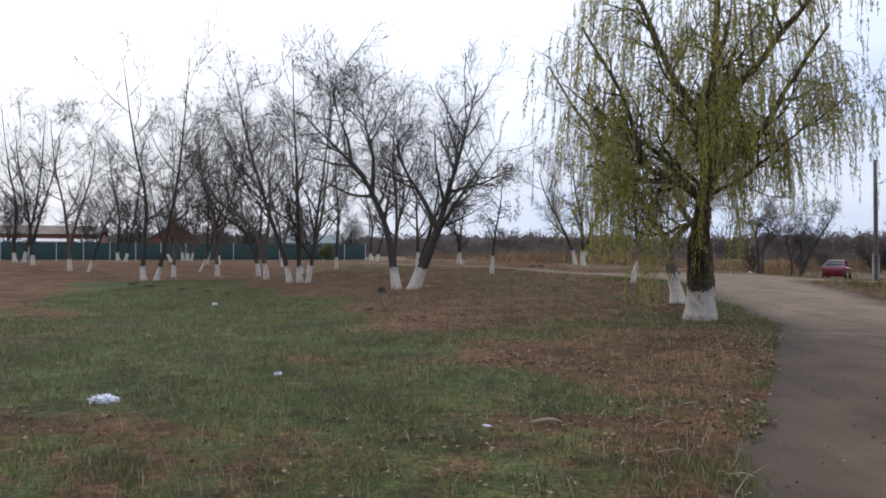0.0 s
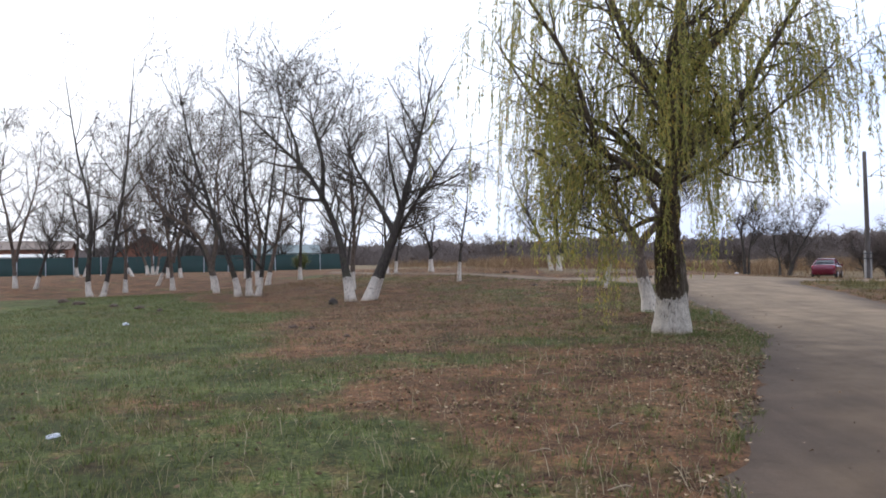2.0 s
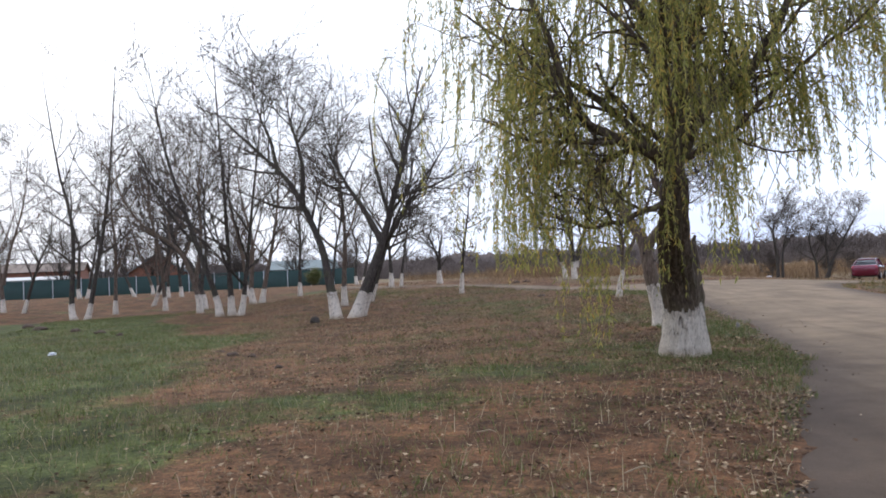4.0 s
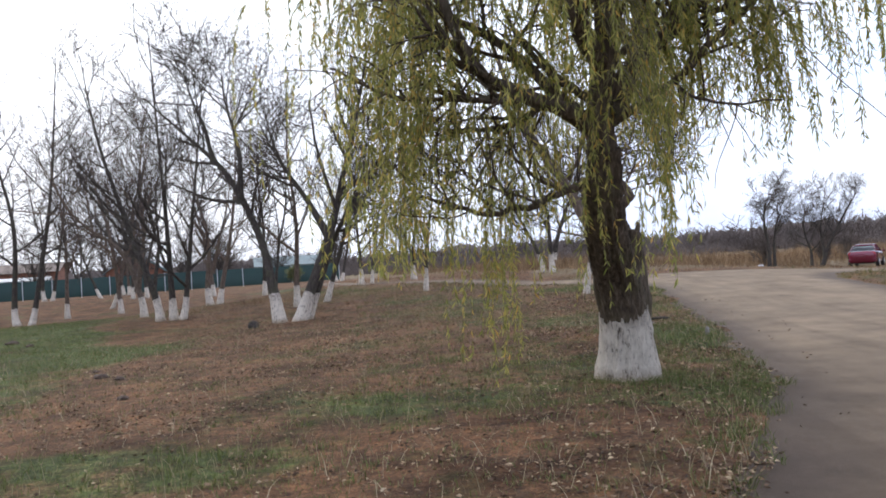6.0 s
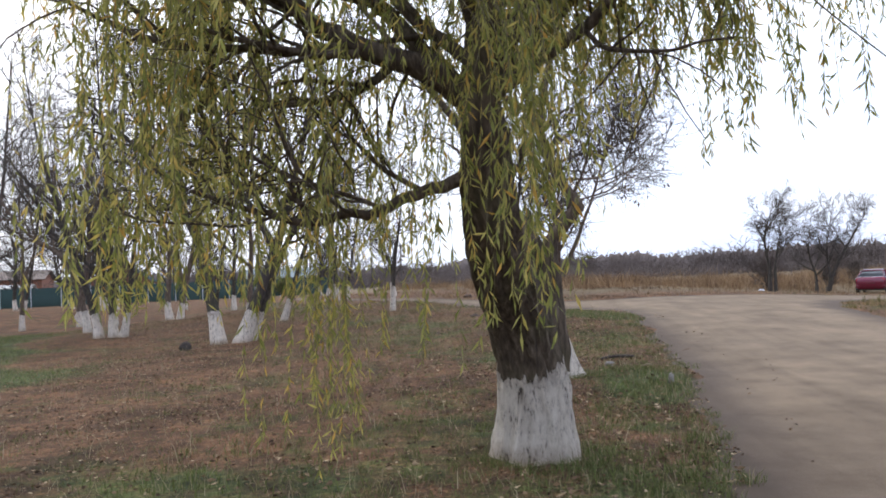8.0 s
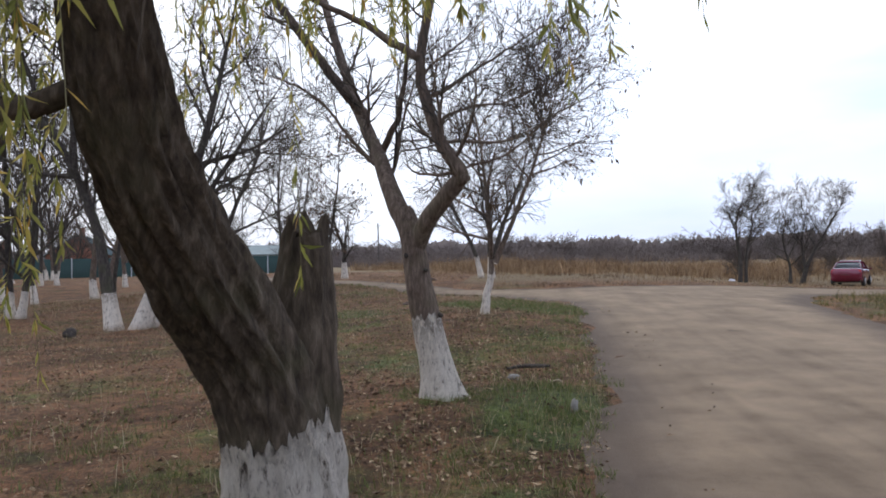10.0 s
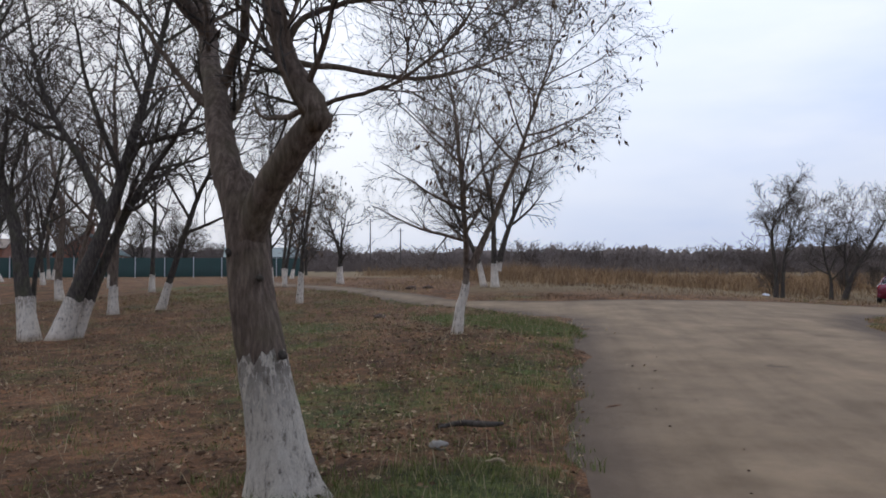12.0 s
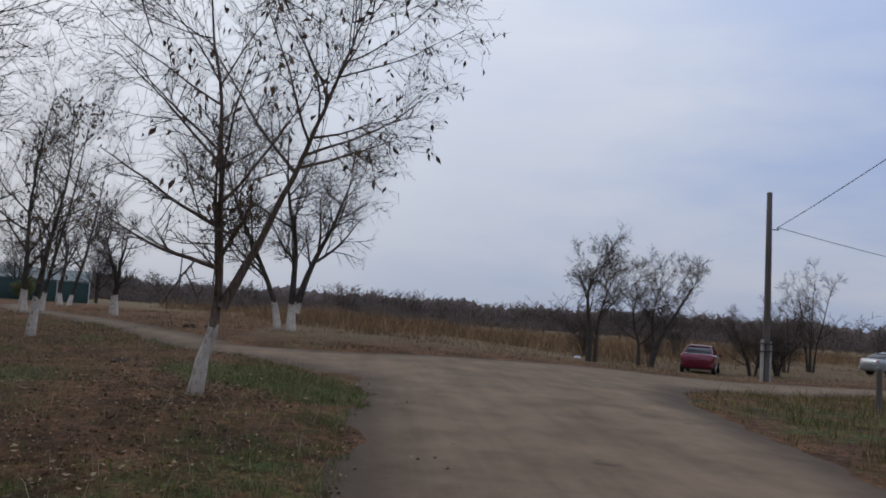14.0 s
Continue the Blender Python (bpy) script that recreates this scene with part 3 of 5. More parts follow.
# the great forked tree in the middle of the meadow
bare_tree(-3.1, 32.5, [([(-0.42, 0, 0), (-0.62, 0, 1.2), (-0.98, 0.1, 2.9), (-2.05, 0.2, 5.1), (-3.4, 0.3, 6.5), (-4.9, 0.3, 8.0)], 0.20, 0.06),
                       ([(0.22, 0, 0), (0.75, 0, 1.2), (1.55, 0.1, 3.2), (2.1, 0.2, 5.2), (2.6, 0.2, 7.0), (3.1, 0.2, 9.2)], 0.21, 0.06),
                       ([(0.35, 0.35, 0), (0.9, 0.4, 1.3), (1.6, 0.6, 3.0), (2.9, 0.7, 5.0), (4.0, 0.9, 6.6)], 0.16, 0.04),
                       ([(-0.6, 0.35, 0), (-0.62, 0.4, 1.0), (-0.5, 0.6, 2.6), (-0.2, 0.8, 4.6), (-0.9, 0.8, 6.4)], 0.075, 0.03),
                       ([(1.35, 0.1, 2.9), (0.6, 0.1, 4.2), (-0.2, 0.0, 5.6), (-0.7, 0.1, 7.6)], 0.12, 0.04),
                       ([(-1.6, 0.1, 4.2), (-1.5, 0.0, 5.8), (-1.9, 0.2, 7.4), (-2.0, 0.2, 8.8)], 0.11, 0.03),
                       ([(-2.5, 0.2, 5.6), (-2.75, 0.1, 6.8), (-3.2, 0.1, 8.0), (-3.4, 0.1, 9.3)], 0.08, 0.02)],
          11, "large bare dark-barked tree forking low over brown earth", l1=13, l2=8, l3=5, l4=1, spread=2.55, wash=0.95, fine=0.0066, start=0.40)
# the leaning young tree beside the road bend
bare_tree(6.4, 29.95, [([(0, 0, 0), (0.07, 0, 0.4), (0.17, 0, 1.05), (0.15, 0.05, 2.3), (0.05, 0.1, 3.7), (-0.25, 0.15, 5.6)], 0.095, 0.03),
                       ([(0.26, 0, 1.25), (0.7, -0.05, 2.1), (1.15, -0.1, 3.2), (1.6, -0.1, 4.5), (1.9, -0.1, 5.5)], 0.06, 0.02)],
          12, "young bare tree leaning over the road bend with few withered pods", l1=19, l2=8, l3=6, l4=2, spread=1.68, wash=0.95, fine=0.0036,
          bark=M_BARK_GREY, leaves=620, start=0.42, leaf_right=True, lift=0.03, rise=54)
bare_tree(5.77, 47.2, [([(-0.22, 0, 0), (-0.5, 0, 1.1), (-1.2, 0, 2.6), (-2.1, 0.1, 4.4), (-2.6, 0.1, 6.0)], 0.12, 0.04),
                       ([(0.2, 0, 0), (0.15, 0, 1.1), (0.1, 0.1, 3.0), (-0.3, 0.1, 5.0), (-0.4, 0.2, 7.2)], 0.15, 0.04),
                       ([(0.25, 0.1, 0.8), (0.7, 0, 2.2), (1.4, 0.1, 4.0), (2.0, 0.1, 6.0)], 0.14, 0.03)],
          13, "bare round-headed tree with twin whitewashed stems past the cross road", l1=12, l2=9, l3=7, l4=2, spread=2.1, wash=1.05, fine=0.006, start=0.32)
bare_tree(0.5, 39.4, [([(0, 0, 0), (0.06, 0, 0.9), (0.2, 0, 2.2), (0.5, 0, 3.8), (0.6, 0, 5.3)], 0.10, 0.02)],
          14, "slender small tree keeping brown withered leaves", l1=14, l2=7, l3=5, l4=0, spread=1.1, wash=0.95, fine=0.005, leaves=900, start=0.35)
bare_tree(-2.2, 54.3, [([(0, 0, 0), (0, 0, 0.9), (0.1, 0, 2.2), (0.3, 0, 3.8)], 0.19, 0.03), ([(0.05, 0, 1.5), (-0.4, 0, 2.6), (-0.8, 0, 3.8)], 0.10, 0.02)],
          15, "short bare tree with pollarded head beside the track", l1=12, l2=7, l3=6, l4=1, spread=1.3, fine=0.006, wash=0.95)
bare_tree(-4.7, 51.8, [([(-0.2, 0, 0), (-0.2, 0, 1.5), (-0.3, 0, 4.6), (0.1, 0, 9.0)], 0.15, 0.03), ([(0.3, 0.5, 0), (0.45, 0.5, 1.3), (1.0, 0.5, 4.4), (1.5, 0.5, 8.2)], 0.11, 0.03)],
          16, "tall bare tree with two whitewashed stems", l1=13, l2=8, l3=6, l4=2, spread=2.5, fine=0.006, start=0.35)

SHAPES = {
    "lean_r": [([(0, 0, 0), (0.3, 0, 1.0), (0.95, 0, 2.6), (1.6, 0.1, 4.2), (1.7, 0.1, 6.6)], 0.15, 0.03)],
    "lean_l": [([(0, 0, 0), (-0.35, 0, 0.9), (-1.0, 0, 2.4), (-1.4, 0.1, 4.4), (-1.9, 0.1, 6.6)], 0.16, 0.03)],
    "straight": [([(0, 0, 0), (0.02, 0, 1.0), (0.1, 0, 3.0), (-0.1, 0.1, 5.4), (0.1, 0.1, 8.0)], 0.17, 0.03)],
    "fork": [([(0, 0, 0), (-0.05, 0, 1.0), (-0.3, 0, 3.0), (-0.9, 0.1, 5.4), (-1.2, 0.1, 8.2)], 0.18, 0.04),
             ([(0.0, 0, 1.4), (0.45, 0, 3.0), (1.1, 0.1, 5.2), (1.5, 0.1, 7.8)], 0.13, 0.03)],
    "pair": [([(-0.25, 0, 0), (-0.35, 0, 1.0), (-0.2, 0, 3.4), (-0.8, 0.1, 6.0), (-1.3, 0.1, 9.6)], 0.21, 0.04),
             ([(0.2, 0.1, 0), (0.4, 0.1, 1.0), (1.0, 0.1, 3.6), (1.4, 0.1, 6.6), (1.7, 0.1, 9.8)], 0.19, 0.04)],
    "clump": [([(-0.3, 0, 0), (-0.45, 0, 1.0), (-1.3, 0, 3.2), (-2.0, 0.1, 5.4), (-2.3, 0.1, 7.4)], 0.19, 0.04),
              ([(0.05, 0.1, 0), (0.0, 0.1, 1.2), (-0.1, 0.1, 4.0), (-0.3, 0.1, 8.4)], 0.20, 0.04),
              ([(0.35, 0, 0), (0.5, 0, 1.0), (0.8, 0.1, 3.4), (1.4, 0.1, 7.6)], 0.17, 0.04)],
    "bow_l": [([(0, 0, 0), (-0.1, 0, 0.9), (-0.7, 0, 2.2), (-2.0, 0, 3.2), (-2.9, 0.1, 4.4), (-3.2, 0.1, 6.2)], 0.17, 0.03),
              ([(-0.2, 0, 1.2), (0.1, 0, 2.6), (0.1, 0, 4.6), (0.4, 0.1, 7.0)], 0.13, 0.03)],
}
for k, (x, y, shape, scale, lab) in enumerate((
        (-28.2, 48.6, "fork", 0.95, "tall bare tree with a whitewashed foot near the green fence"),
        (-26.9, 48.6, "lean_r", 0.85, "thin bare leaning tree with a whitewashed foot"),
        (-20.0, 43.2, "pair", 1.02, "very tall bare tree of two stems with greyed whitewash"),
        (-20.6, 47.8, "straight", 0.9, "bare upright tree with a whitewashed foot"),
        (-28.2, 64.6, "lean_l", 0.95, "thin bare tree leaning away, whitewashed"),
        (-20.9, 53.0, "lean_r", 1.1, "bare leaning tree with a bright whitewashed foot"),
        (-18.0, 48.8, "fork", 0.98, "bare forked tree with a whitewashed foot"),
        (-23.2, 60.0, "straight", 0.95, "slim bare tree with a bright white foot"),
        (-22.3, 60.3, "fork", 0.95, "bare tree beside the fence with a white foot"),
        (-11.4, 38.6, "bow_l", 0.95, "bare tree with a low bowed limb and greyed foot"),
        (-14.0, 45.2, "bow_l", 0.9, "bare tree with a long low limb"),
        (-9.0, 36.0, "clump", 1.0, "bare dark tree of three stems with greyed whitewash"),
        (-11.2, 45.6, "pair", 0.72, "bare tree of two thin stems with white feet"),
        (-10.5, 51.2, "straight", 0.95, "slim bare tree with a flared white foot"),
        (-3.5, 38.4, "lean_r", 0.95, "bare tree leaning strongly from a white foot"),
        (-4.4, 37.4, "straight", 0.85, "thin bare tree standing behind the forked one"),
        (-12.2, 76.0, "pair", 0.8, "bare pair of stems by the end of the fence"),
        (-38.0, 58.0, "pair", 0.95, "tall bare tree near the fence"), (-45.0, 62.0, "clump", 0.95, "bare many-stemmed tree near the fence"),
        (-33.0, 52.0, "fork", 0.95, "bare forked tree near the fence"), (-36, 46, "pair", 0.95, "tall bare tree at the meadow's edge"),
        (-30.0, 72.0, "clump", 0.9, "bare many-stemmed tree beside the green fence"),
        (-33.5, 66.0, "pair", 0.9, "tall bare tree beside the green fence"), (-42.0, 52.0, "fork", 1.0, "tall bare tree at the meadow's edge"),
        (-16.0, 57.0, "fork", 0.85, "slim bare forked tree with a white foot"))):
    hi = 1.36 * scale
    st = [([(a * hi, b * hi, c * hi if c > 1.3 else c) for a, b, c in ctrl], r0 * 0.84, r1) for ctrl, r0, r1 in SHAPES[shape]]
    bare_tree(x, y, st, 40 + k, lab, l1=11 if len(st) > 1 else 14, l2=8, l3=5, l4=1, spread=3.05 * scale, fine=0.0070, wash=0.85,
              bark=M_BARK if k % 3 else M_BARK_GREY, start=0.36, bends=3 if y < 44 else 2)


# ---------------------------------------------------------------- the willow and its neighbour
def rough_trunk(ctrl, r0, rings, sides, seed, ridge, cut0=None, cut1=None, flare=0.3, grow=0.0, r1=None, lift=None):
    """A trunk with furrowed bark: radius along a smooth line, ridged round the stem."""
    p = smooth_line(ctrl, rings)
    t = np.linspace(0, 1, rings)
    r1 = r1 if r1 is not None else r0 * 0.8
    hgt = p[:, 2] - p[0, 2]
    r = (r0 + (r1 - r0) * t) * (1 + flare * np.exp(-hgt / 0.22))
    v, f = tubes(p[None], np.ones((1, rings)), sides)
    v = v.reshape(rings, sides, 3)
    c = p[:, None]
    d = v - c
    out = np.empty_like(v)
    for i in range(rings):
        for j in range(sides):
            a = 2 * math.pi * j / sides
            q = Vector((math.cos(a) * 2.6 + seed, math.sin(a) * 2.6, hgt[i] * 0.75))
            n1 = noise.fractal(q * 1.0, 1.0, 2.0, 3)
            n2 = abs(noise.noise(Vector((math.cos(a) * 6 + seed, math.sin(a) * 6, hgt[i] * 2.2)))) + 0.5 * abs(noise.noise(Vector((math.cos(a) * 14 + seed, math.sin(a) * 14, hgt[i] * 5.0))))
            root = math.exp(-hgt[i] / 0.3) * 0.16 * math.cos(5 * a + seed)
            out[i, j] = c[i, 0] + d[i, j] * (r[i] * (1 + 0.10 * n1 + root) - ridge * (0.5 - n2) + grow)
    return out, f, p, r


def willow_thing():
    rs = np.random.RandomState(5)
    root = set_thing("willow_tree", 5.98, 16.62, "old willow with yellowing drooping fronds and a whitewashed trunk", "tree", "whitewashed trees")
    z0 = -0.12
    ctrl = [(-0.03, 0.02, z0), (-0.03, 0.0, 0.35), (-0.05, -0.06, 0.75), (-0.14, -0.26, 1.2), (-0.24, -0.68, 1.65), (-0.29, -1.06, 2.1), (-0.28, -1.3, 2.6)]
    S_, n_ = 88, 84
    girth = dict(r1=0.175, flare=0.10)
    v, f, p, r = rough_trunk(ctrl, 0.352, n_, S_, 3.0, 0.055, **girth)
    part_np("trunk", v.reshape(-1, 3), f, M_WILLOW, root, "deeply furrowed brown willow bark", smooth=True)
    v2, f2, p2, r2 = rough_trunk(ctrl, 0.352, n_, S_, 3.0, 0.055, grow=0.006, **girth)
    hgt = p2[:, 2]
    ring = int(np.argmin(np.abs(hgt - 0.80)))
    vv = v2[:ring + 1].copy()
    vv[ring, :, 2] += rs.uniform(-0.05, 0.06, S_)
    vv[ring - 1, :, 2] += rs.uniform(-0.01, 0.01, S_)
    part_np("whitewash", vv.reshape(-1, 3), f2[: ring * S_], M_WHITE, root, "flaking white limewash round the foot", smooth=True)
    # broken stub at the fork: a hollow splintered shell
    sv, sf, sp, _ = rough_trunk([(0.02, 0.02, 0.75), (0.07, 0.02, 1.2), (0.09, 0.03, 1.55), (0.11, 0.03, 1.86)], 0.235, 30, 32, 7.0, 0.045, r1=0.115, flare=0)
    jag = rs.uniform(-0.16, 0.07, 32)
    jag = 0.6 * jag + 0.4 * np.roll(jag, 1)
    for back, share in ((1, 1.0), (2, 0.6), (3, 0.3)):
        sv[-back, :, 2] += jag * share
    inner = sp[-1] + (sv[-1] - sp[-1]) * 0.72
    deep = inner.copy()
    deep[:, 2] -= 0.20
    sv = np.concatenate([sv, inner[None], deep[None]])
    extra = np.array([[q * 32 + j, q * 32 + (j + 1) % 32, (q + 1) * 32 + (j + 1) % 32, (q + 1) * 32 + j] for q in (29, 30) for j in range(32)])
    part_np("broken_stub", sv.reshape(-1, 3), [np.concatenate([sf, extra]), np.array([np.arange(32) + 31 * 32])], M_WILLOW, root, "broken splintered dark stub at the fork")
    limbs = [([(-0.28, -1.2, 2.4), (-0.27, -1.36, 2.8), (-0.22, -1.48, 3.4), (-0.12, -1.55, 4.6), (0.0, -1.5, 6.4), (0.1, -1.4, 8.8)], 0.175, 0.045),
             ([(-0.30, -1.3, 2.75), (-0.62, -1.4, 2.98), (-1.15, -1.5, 3.2), (-1.5, -1.6, 3.6), (-2.0, -1.7, 4.9), (-2.9, -1.7, 6.4)], 0.105, 0.025),
             ([(-0.30, -1.2, 2.3), (-0.65, -1.3, 2.15), (-1.05, -1.5, 1.98), (-1.6, -1.8, 1.95), (-2.1, -1.9, 2.15)], 0.055, 0.012),
             ([(-0.24, -1.35, 3.1), (0.3, -1.4, 3.6), (0.9, -1.4, 4.1), (1.5, -1.4, 5.2), (2.3, -1.5, 6.6)], 0.105, 0.03),
             ([(-0.2, -1.3, 2.9), (0.1, -0.7, 3.5), (0.4, 0.1, 4.6), (0.7, 0.9, 6.2)], 0.11, 0.035),
             ([(-0.24, -1.4, 3.3), (-0.5, -2.0, 3.9), (-0.5, -2.8, 4.8), (-0.3, -3.5, 6.0)], 0.11, 0.035),
             ([(-0.2, -1.5, 4.4), (-0.9, -1.2, 5.4), (-1.6, -0.9, 7.0), (-2.2, -0.7, 8.2)], 0.09, 0.03),
             ([(-0.1, -1.5, 4.6), (0.8, -1.8, 5.6), (1.6, -2.2, 6.8), (2.4, -2.4, 7.8)], 0.09, 0.03),
             ([(-0.26, -1.3, 2.8), (0.35, -1.6, 3.1), (0.95, -1.8, 3.6), (1.7, -1.9, 4.2), (2.4, -2.0, 4.9)], 0.05, 0.013),
             ([(-0.5, -1.35, 2.95), (-1.2, -0.9, 3.9), (-2.2, -0.5, 4.7), (-3.3, -0.3, 5.6)], 0.075, 0.012)]
    P, R = [], []
    for ctrl, r0, r1 in limbs:
        q = smooth_line(ctrl, 22)
        q[2:] += np.cumsum(rs.normal(size=(20, 3)) * 0.016, 0)
        rr = np.linspace(r0, r1, 22)
        P.append(q)
        R.append(rr)
        part_np("limb", *tubes(q[None], rr[None], 12), M_WILLOW, root, smooth=True)
    P, R = np.array(P), np.array(R)
    P1, R1 = sprout(P, R, 13, 0.25, 1.0, 52, 1.7, 9, rs, 0.10, 0.13, 0.5, 0.3, 0.007)
    up = P1[:, :, 2].min(1) > 1.9
    P1, R1 = P1[up], R1[up]
    P2, R2 = sprout(P1, R1, 11, 0.15, 1.0, 50, 0.95, 7, rs, 0.02, 0.13, 0.6, 0.4, 0.004, 0.2)
    up = P2[:, :, 2].min(1) > 1.8
    P2, R2 = P2[up], R2[up]
    tagged(part_np("upper_branching", *tubes(P1, R1, 6), M_WILLOW, root, smooth=True), kind="stuff")
    tagged(part_np("crown", *tubes(P2, R2, 4), M_WILLOW, root, smooth=True), kind="stuff")
    # fronds hang from the ends of the branches
    src = np.concatenate([P2[:, -1], P2[:, 3], P2[:, 4], P2[:, 5], P1[:, -1], P1[:, 6], P1[:, 4]])
    keep = np.where(src[:, 0] > 1.0, 0.38, np.where((src[:, 0] < -0.6) & (src[:, 2] < 3.0), 0.25, np.where(src[:, 0] < -2.6, 0.25, np.where(src[:, 0] < -0.3, 0.72, 0.50))))
    src = src[rs.uniform(size=len(src)) < keep]
    src = src[src[:, 2] > np.where(src[:, 0] > 0.3, 3.2, 1.6)]
    src = src[(np.hypot(src[:, 0] + 0.27, src[:, 1] + 1.3) > 0.8) | (src[:, 2] > 3.5)]
    m = len(src)
    n = 10
    az = np.arctan2(src[:, 1], src[:, 0]) + rs.normal(size=m) * 0.7
    ln = rs.gamma(3.0, 0.34, m) * np.where(src[:, 2] > 4.5, 0.75, 1.0)
    floor = np.where(src[:, 0] > -0.1, np.where(src[:, 0] > 1.2, 2.3, 2.8), np.where(src[:, 1] > 0.1, 2.5, 1.4))
    ln = np.minimum(ln, np.maximum(src[:, 2] - floor, 0.3))
    F = np.empty((m, n, 3))
    F[:, 0] = src
    d = np.stack([np.cos(az) * 0.8, np.sin(az) * 0.8, rs.uniform(-0.1, 0.5, m)], 1)
    for k in range(1, n):
        d[:, 2] -= 0.5
        d[:, :2] *= 0.74
        d += rs.normal(size=(m, 3)) * [0.07, 0.07, 0.02]
        dd = d / np.linalg.norm(d, axis=1, keepdims=True)
        F[:, k] = F[:, k - 1] + dd * (ln / (n - 1))[:, None]
    # curtains that come down low: near the trunk and out over the meadow side
    low = []
    for (cx, cy, top, bot, wide, cnt) in ((-1.55, -1.35, 3.4, 0.25, 0.34, 26), (-1.2, -0.9, 3.0, 0.85, 0.45, 12), (0.06, -2.75, 3.3, 1.10, 0.13, 16), (0.12, -3.1, 3.4, 1.35, 0.12, 16), (0.25, -2.6, 3.4, 1.75, 0.17, 12),
                                          (-0.35, -2.2, 3.2, 1.0, 0.28, 9), (-2.1, -0.6, 3.4, 1.3, 0.5, 11), (-2.6, 0.6, 3.6, 1.6, 0.6, 9), (1.18, -2.2, 4.0, 2.2, 0.2, 26),
                                          (2.2, -0.8, 5.0, 3.3, 0.5, 12), (2.9, -0.1, 5.2, 3.3, 0.6, 14), (-0.9, -2.2, 3.6, 1.5, 0.5, 10)):
        g = (rs.normal(size=(cnt, 2)) * wide * 0.6)
        ends = bot + np.abs(rs.normal(size=cnt)) * 0.55
        starts = top + rs.uniform(-0.3, 0.5, cnt)
        s = np.linspace(0, 1, n)
        line = np.empty((cnt, n, 3))
        bend = rs.normal(size=(cnt, 2)) * 0.16
        line[:, :, 0] = (cx + g[:, 0])[:, None] + bend[:, :1] * (s - 0.3) - 0.25 * np.sign(cx) * (1 - s) ** 3
        line[:, :, 1] = (cy + g[:, 1])[:, None] + bend[:, 1:] * (s - 0.3) + 0.35 * (1 - s) ** 3
        line[:, :, 2] = starts[:, None] + (ends - starts)[:, None] * s
        line += np.cumsum(rs.normal(size=line.shape) * 0.012, 1)
        low.append(line)
    low = np.concatenate(low)
    F = np.concatenate([F, low])
    ln = np.concatenate([ln, np.linalg.norm(low[:, 0] - low[:, -1], axis=1)])
    rad = np.linspace(0.0035, 0.0012, n)[None].repeat(len(F), 0)
    tagged(part_np("fronds", *tubes(F, rad, 3), M_SHOOT, root, "thin hanging yellow-brown shoots"), kind="stuff")
    pos, way = [], []
    for i in range(len(F)):
        c = int(ln[i] * rs.uniform(16, 36) * (1.7 if F[i, -1, 2] > 2.6 else 1.0))
        if not c:
            continue
        s = rs.uniform(0.12, 1.0, c) * (n - 1)
        k = np.minimum(s.astype(int), n - 2)
        u = (s - k)[:, None]
        pos.append(F[i, k] * (1 - u) + F[i, k + 1] * u)
        t = F[i, k + 1] - F[i, k]
        t /= np.linalg.norm(t, axis=1, keepdims=True) + 1e-9
        way.append(t * 0.75 + rs.normal(size=(c, 3)) * 0.42 + [0, 0, -0.35])
    pos, way = np.concatenate(pos), np.concatenate(way)
    v, f = leaf_cards(pos, way, rs.uniform(0.06, 0.115, len(pos)), 0.16, rs)
    tagged(part_np("leaves", v, f, M_LEAF, root, "narrow yellow-green leaves"), kind="stuff")
    # a long bare whip over the lane
    w = smooth_line([(1.3, -1.9, 3.75), (1.55, -2.3, 3.1), (1.9, -2.6, 2.55), (2.1, -2.7, 2.3)], 14)
    part_np("bare_shoot", *tubes(w[None], np.linspace(0.007, 0.002, 14)[None], 4), M_SHOOT, root)
    return root


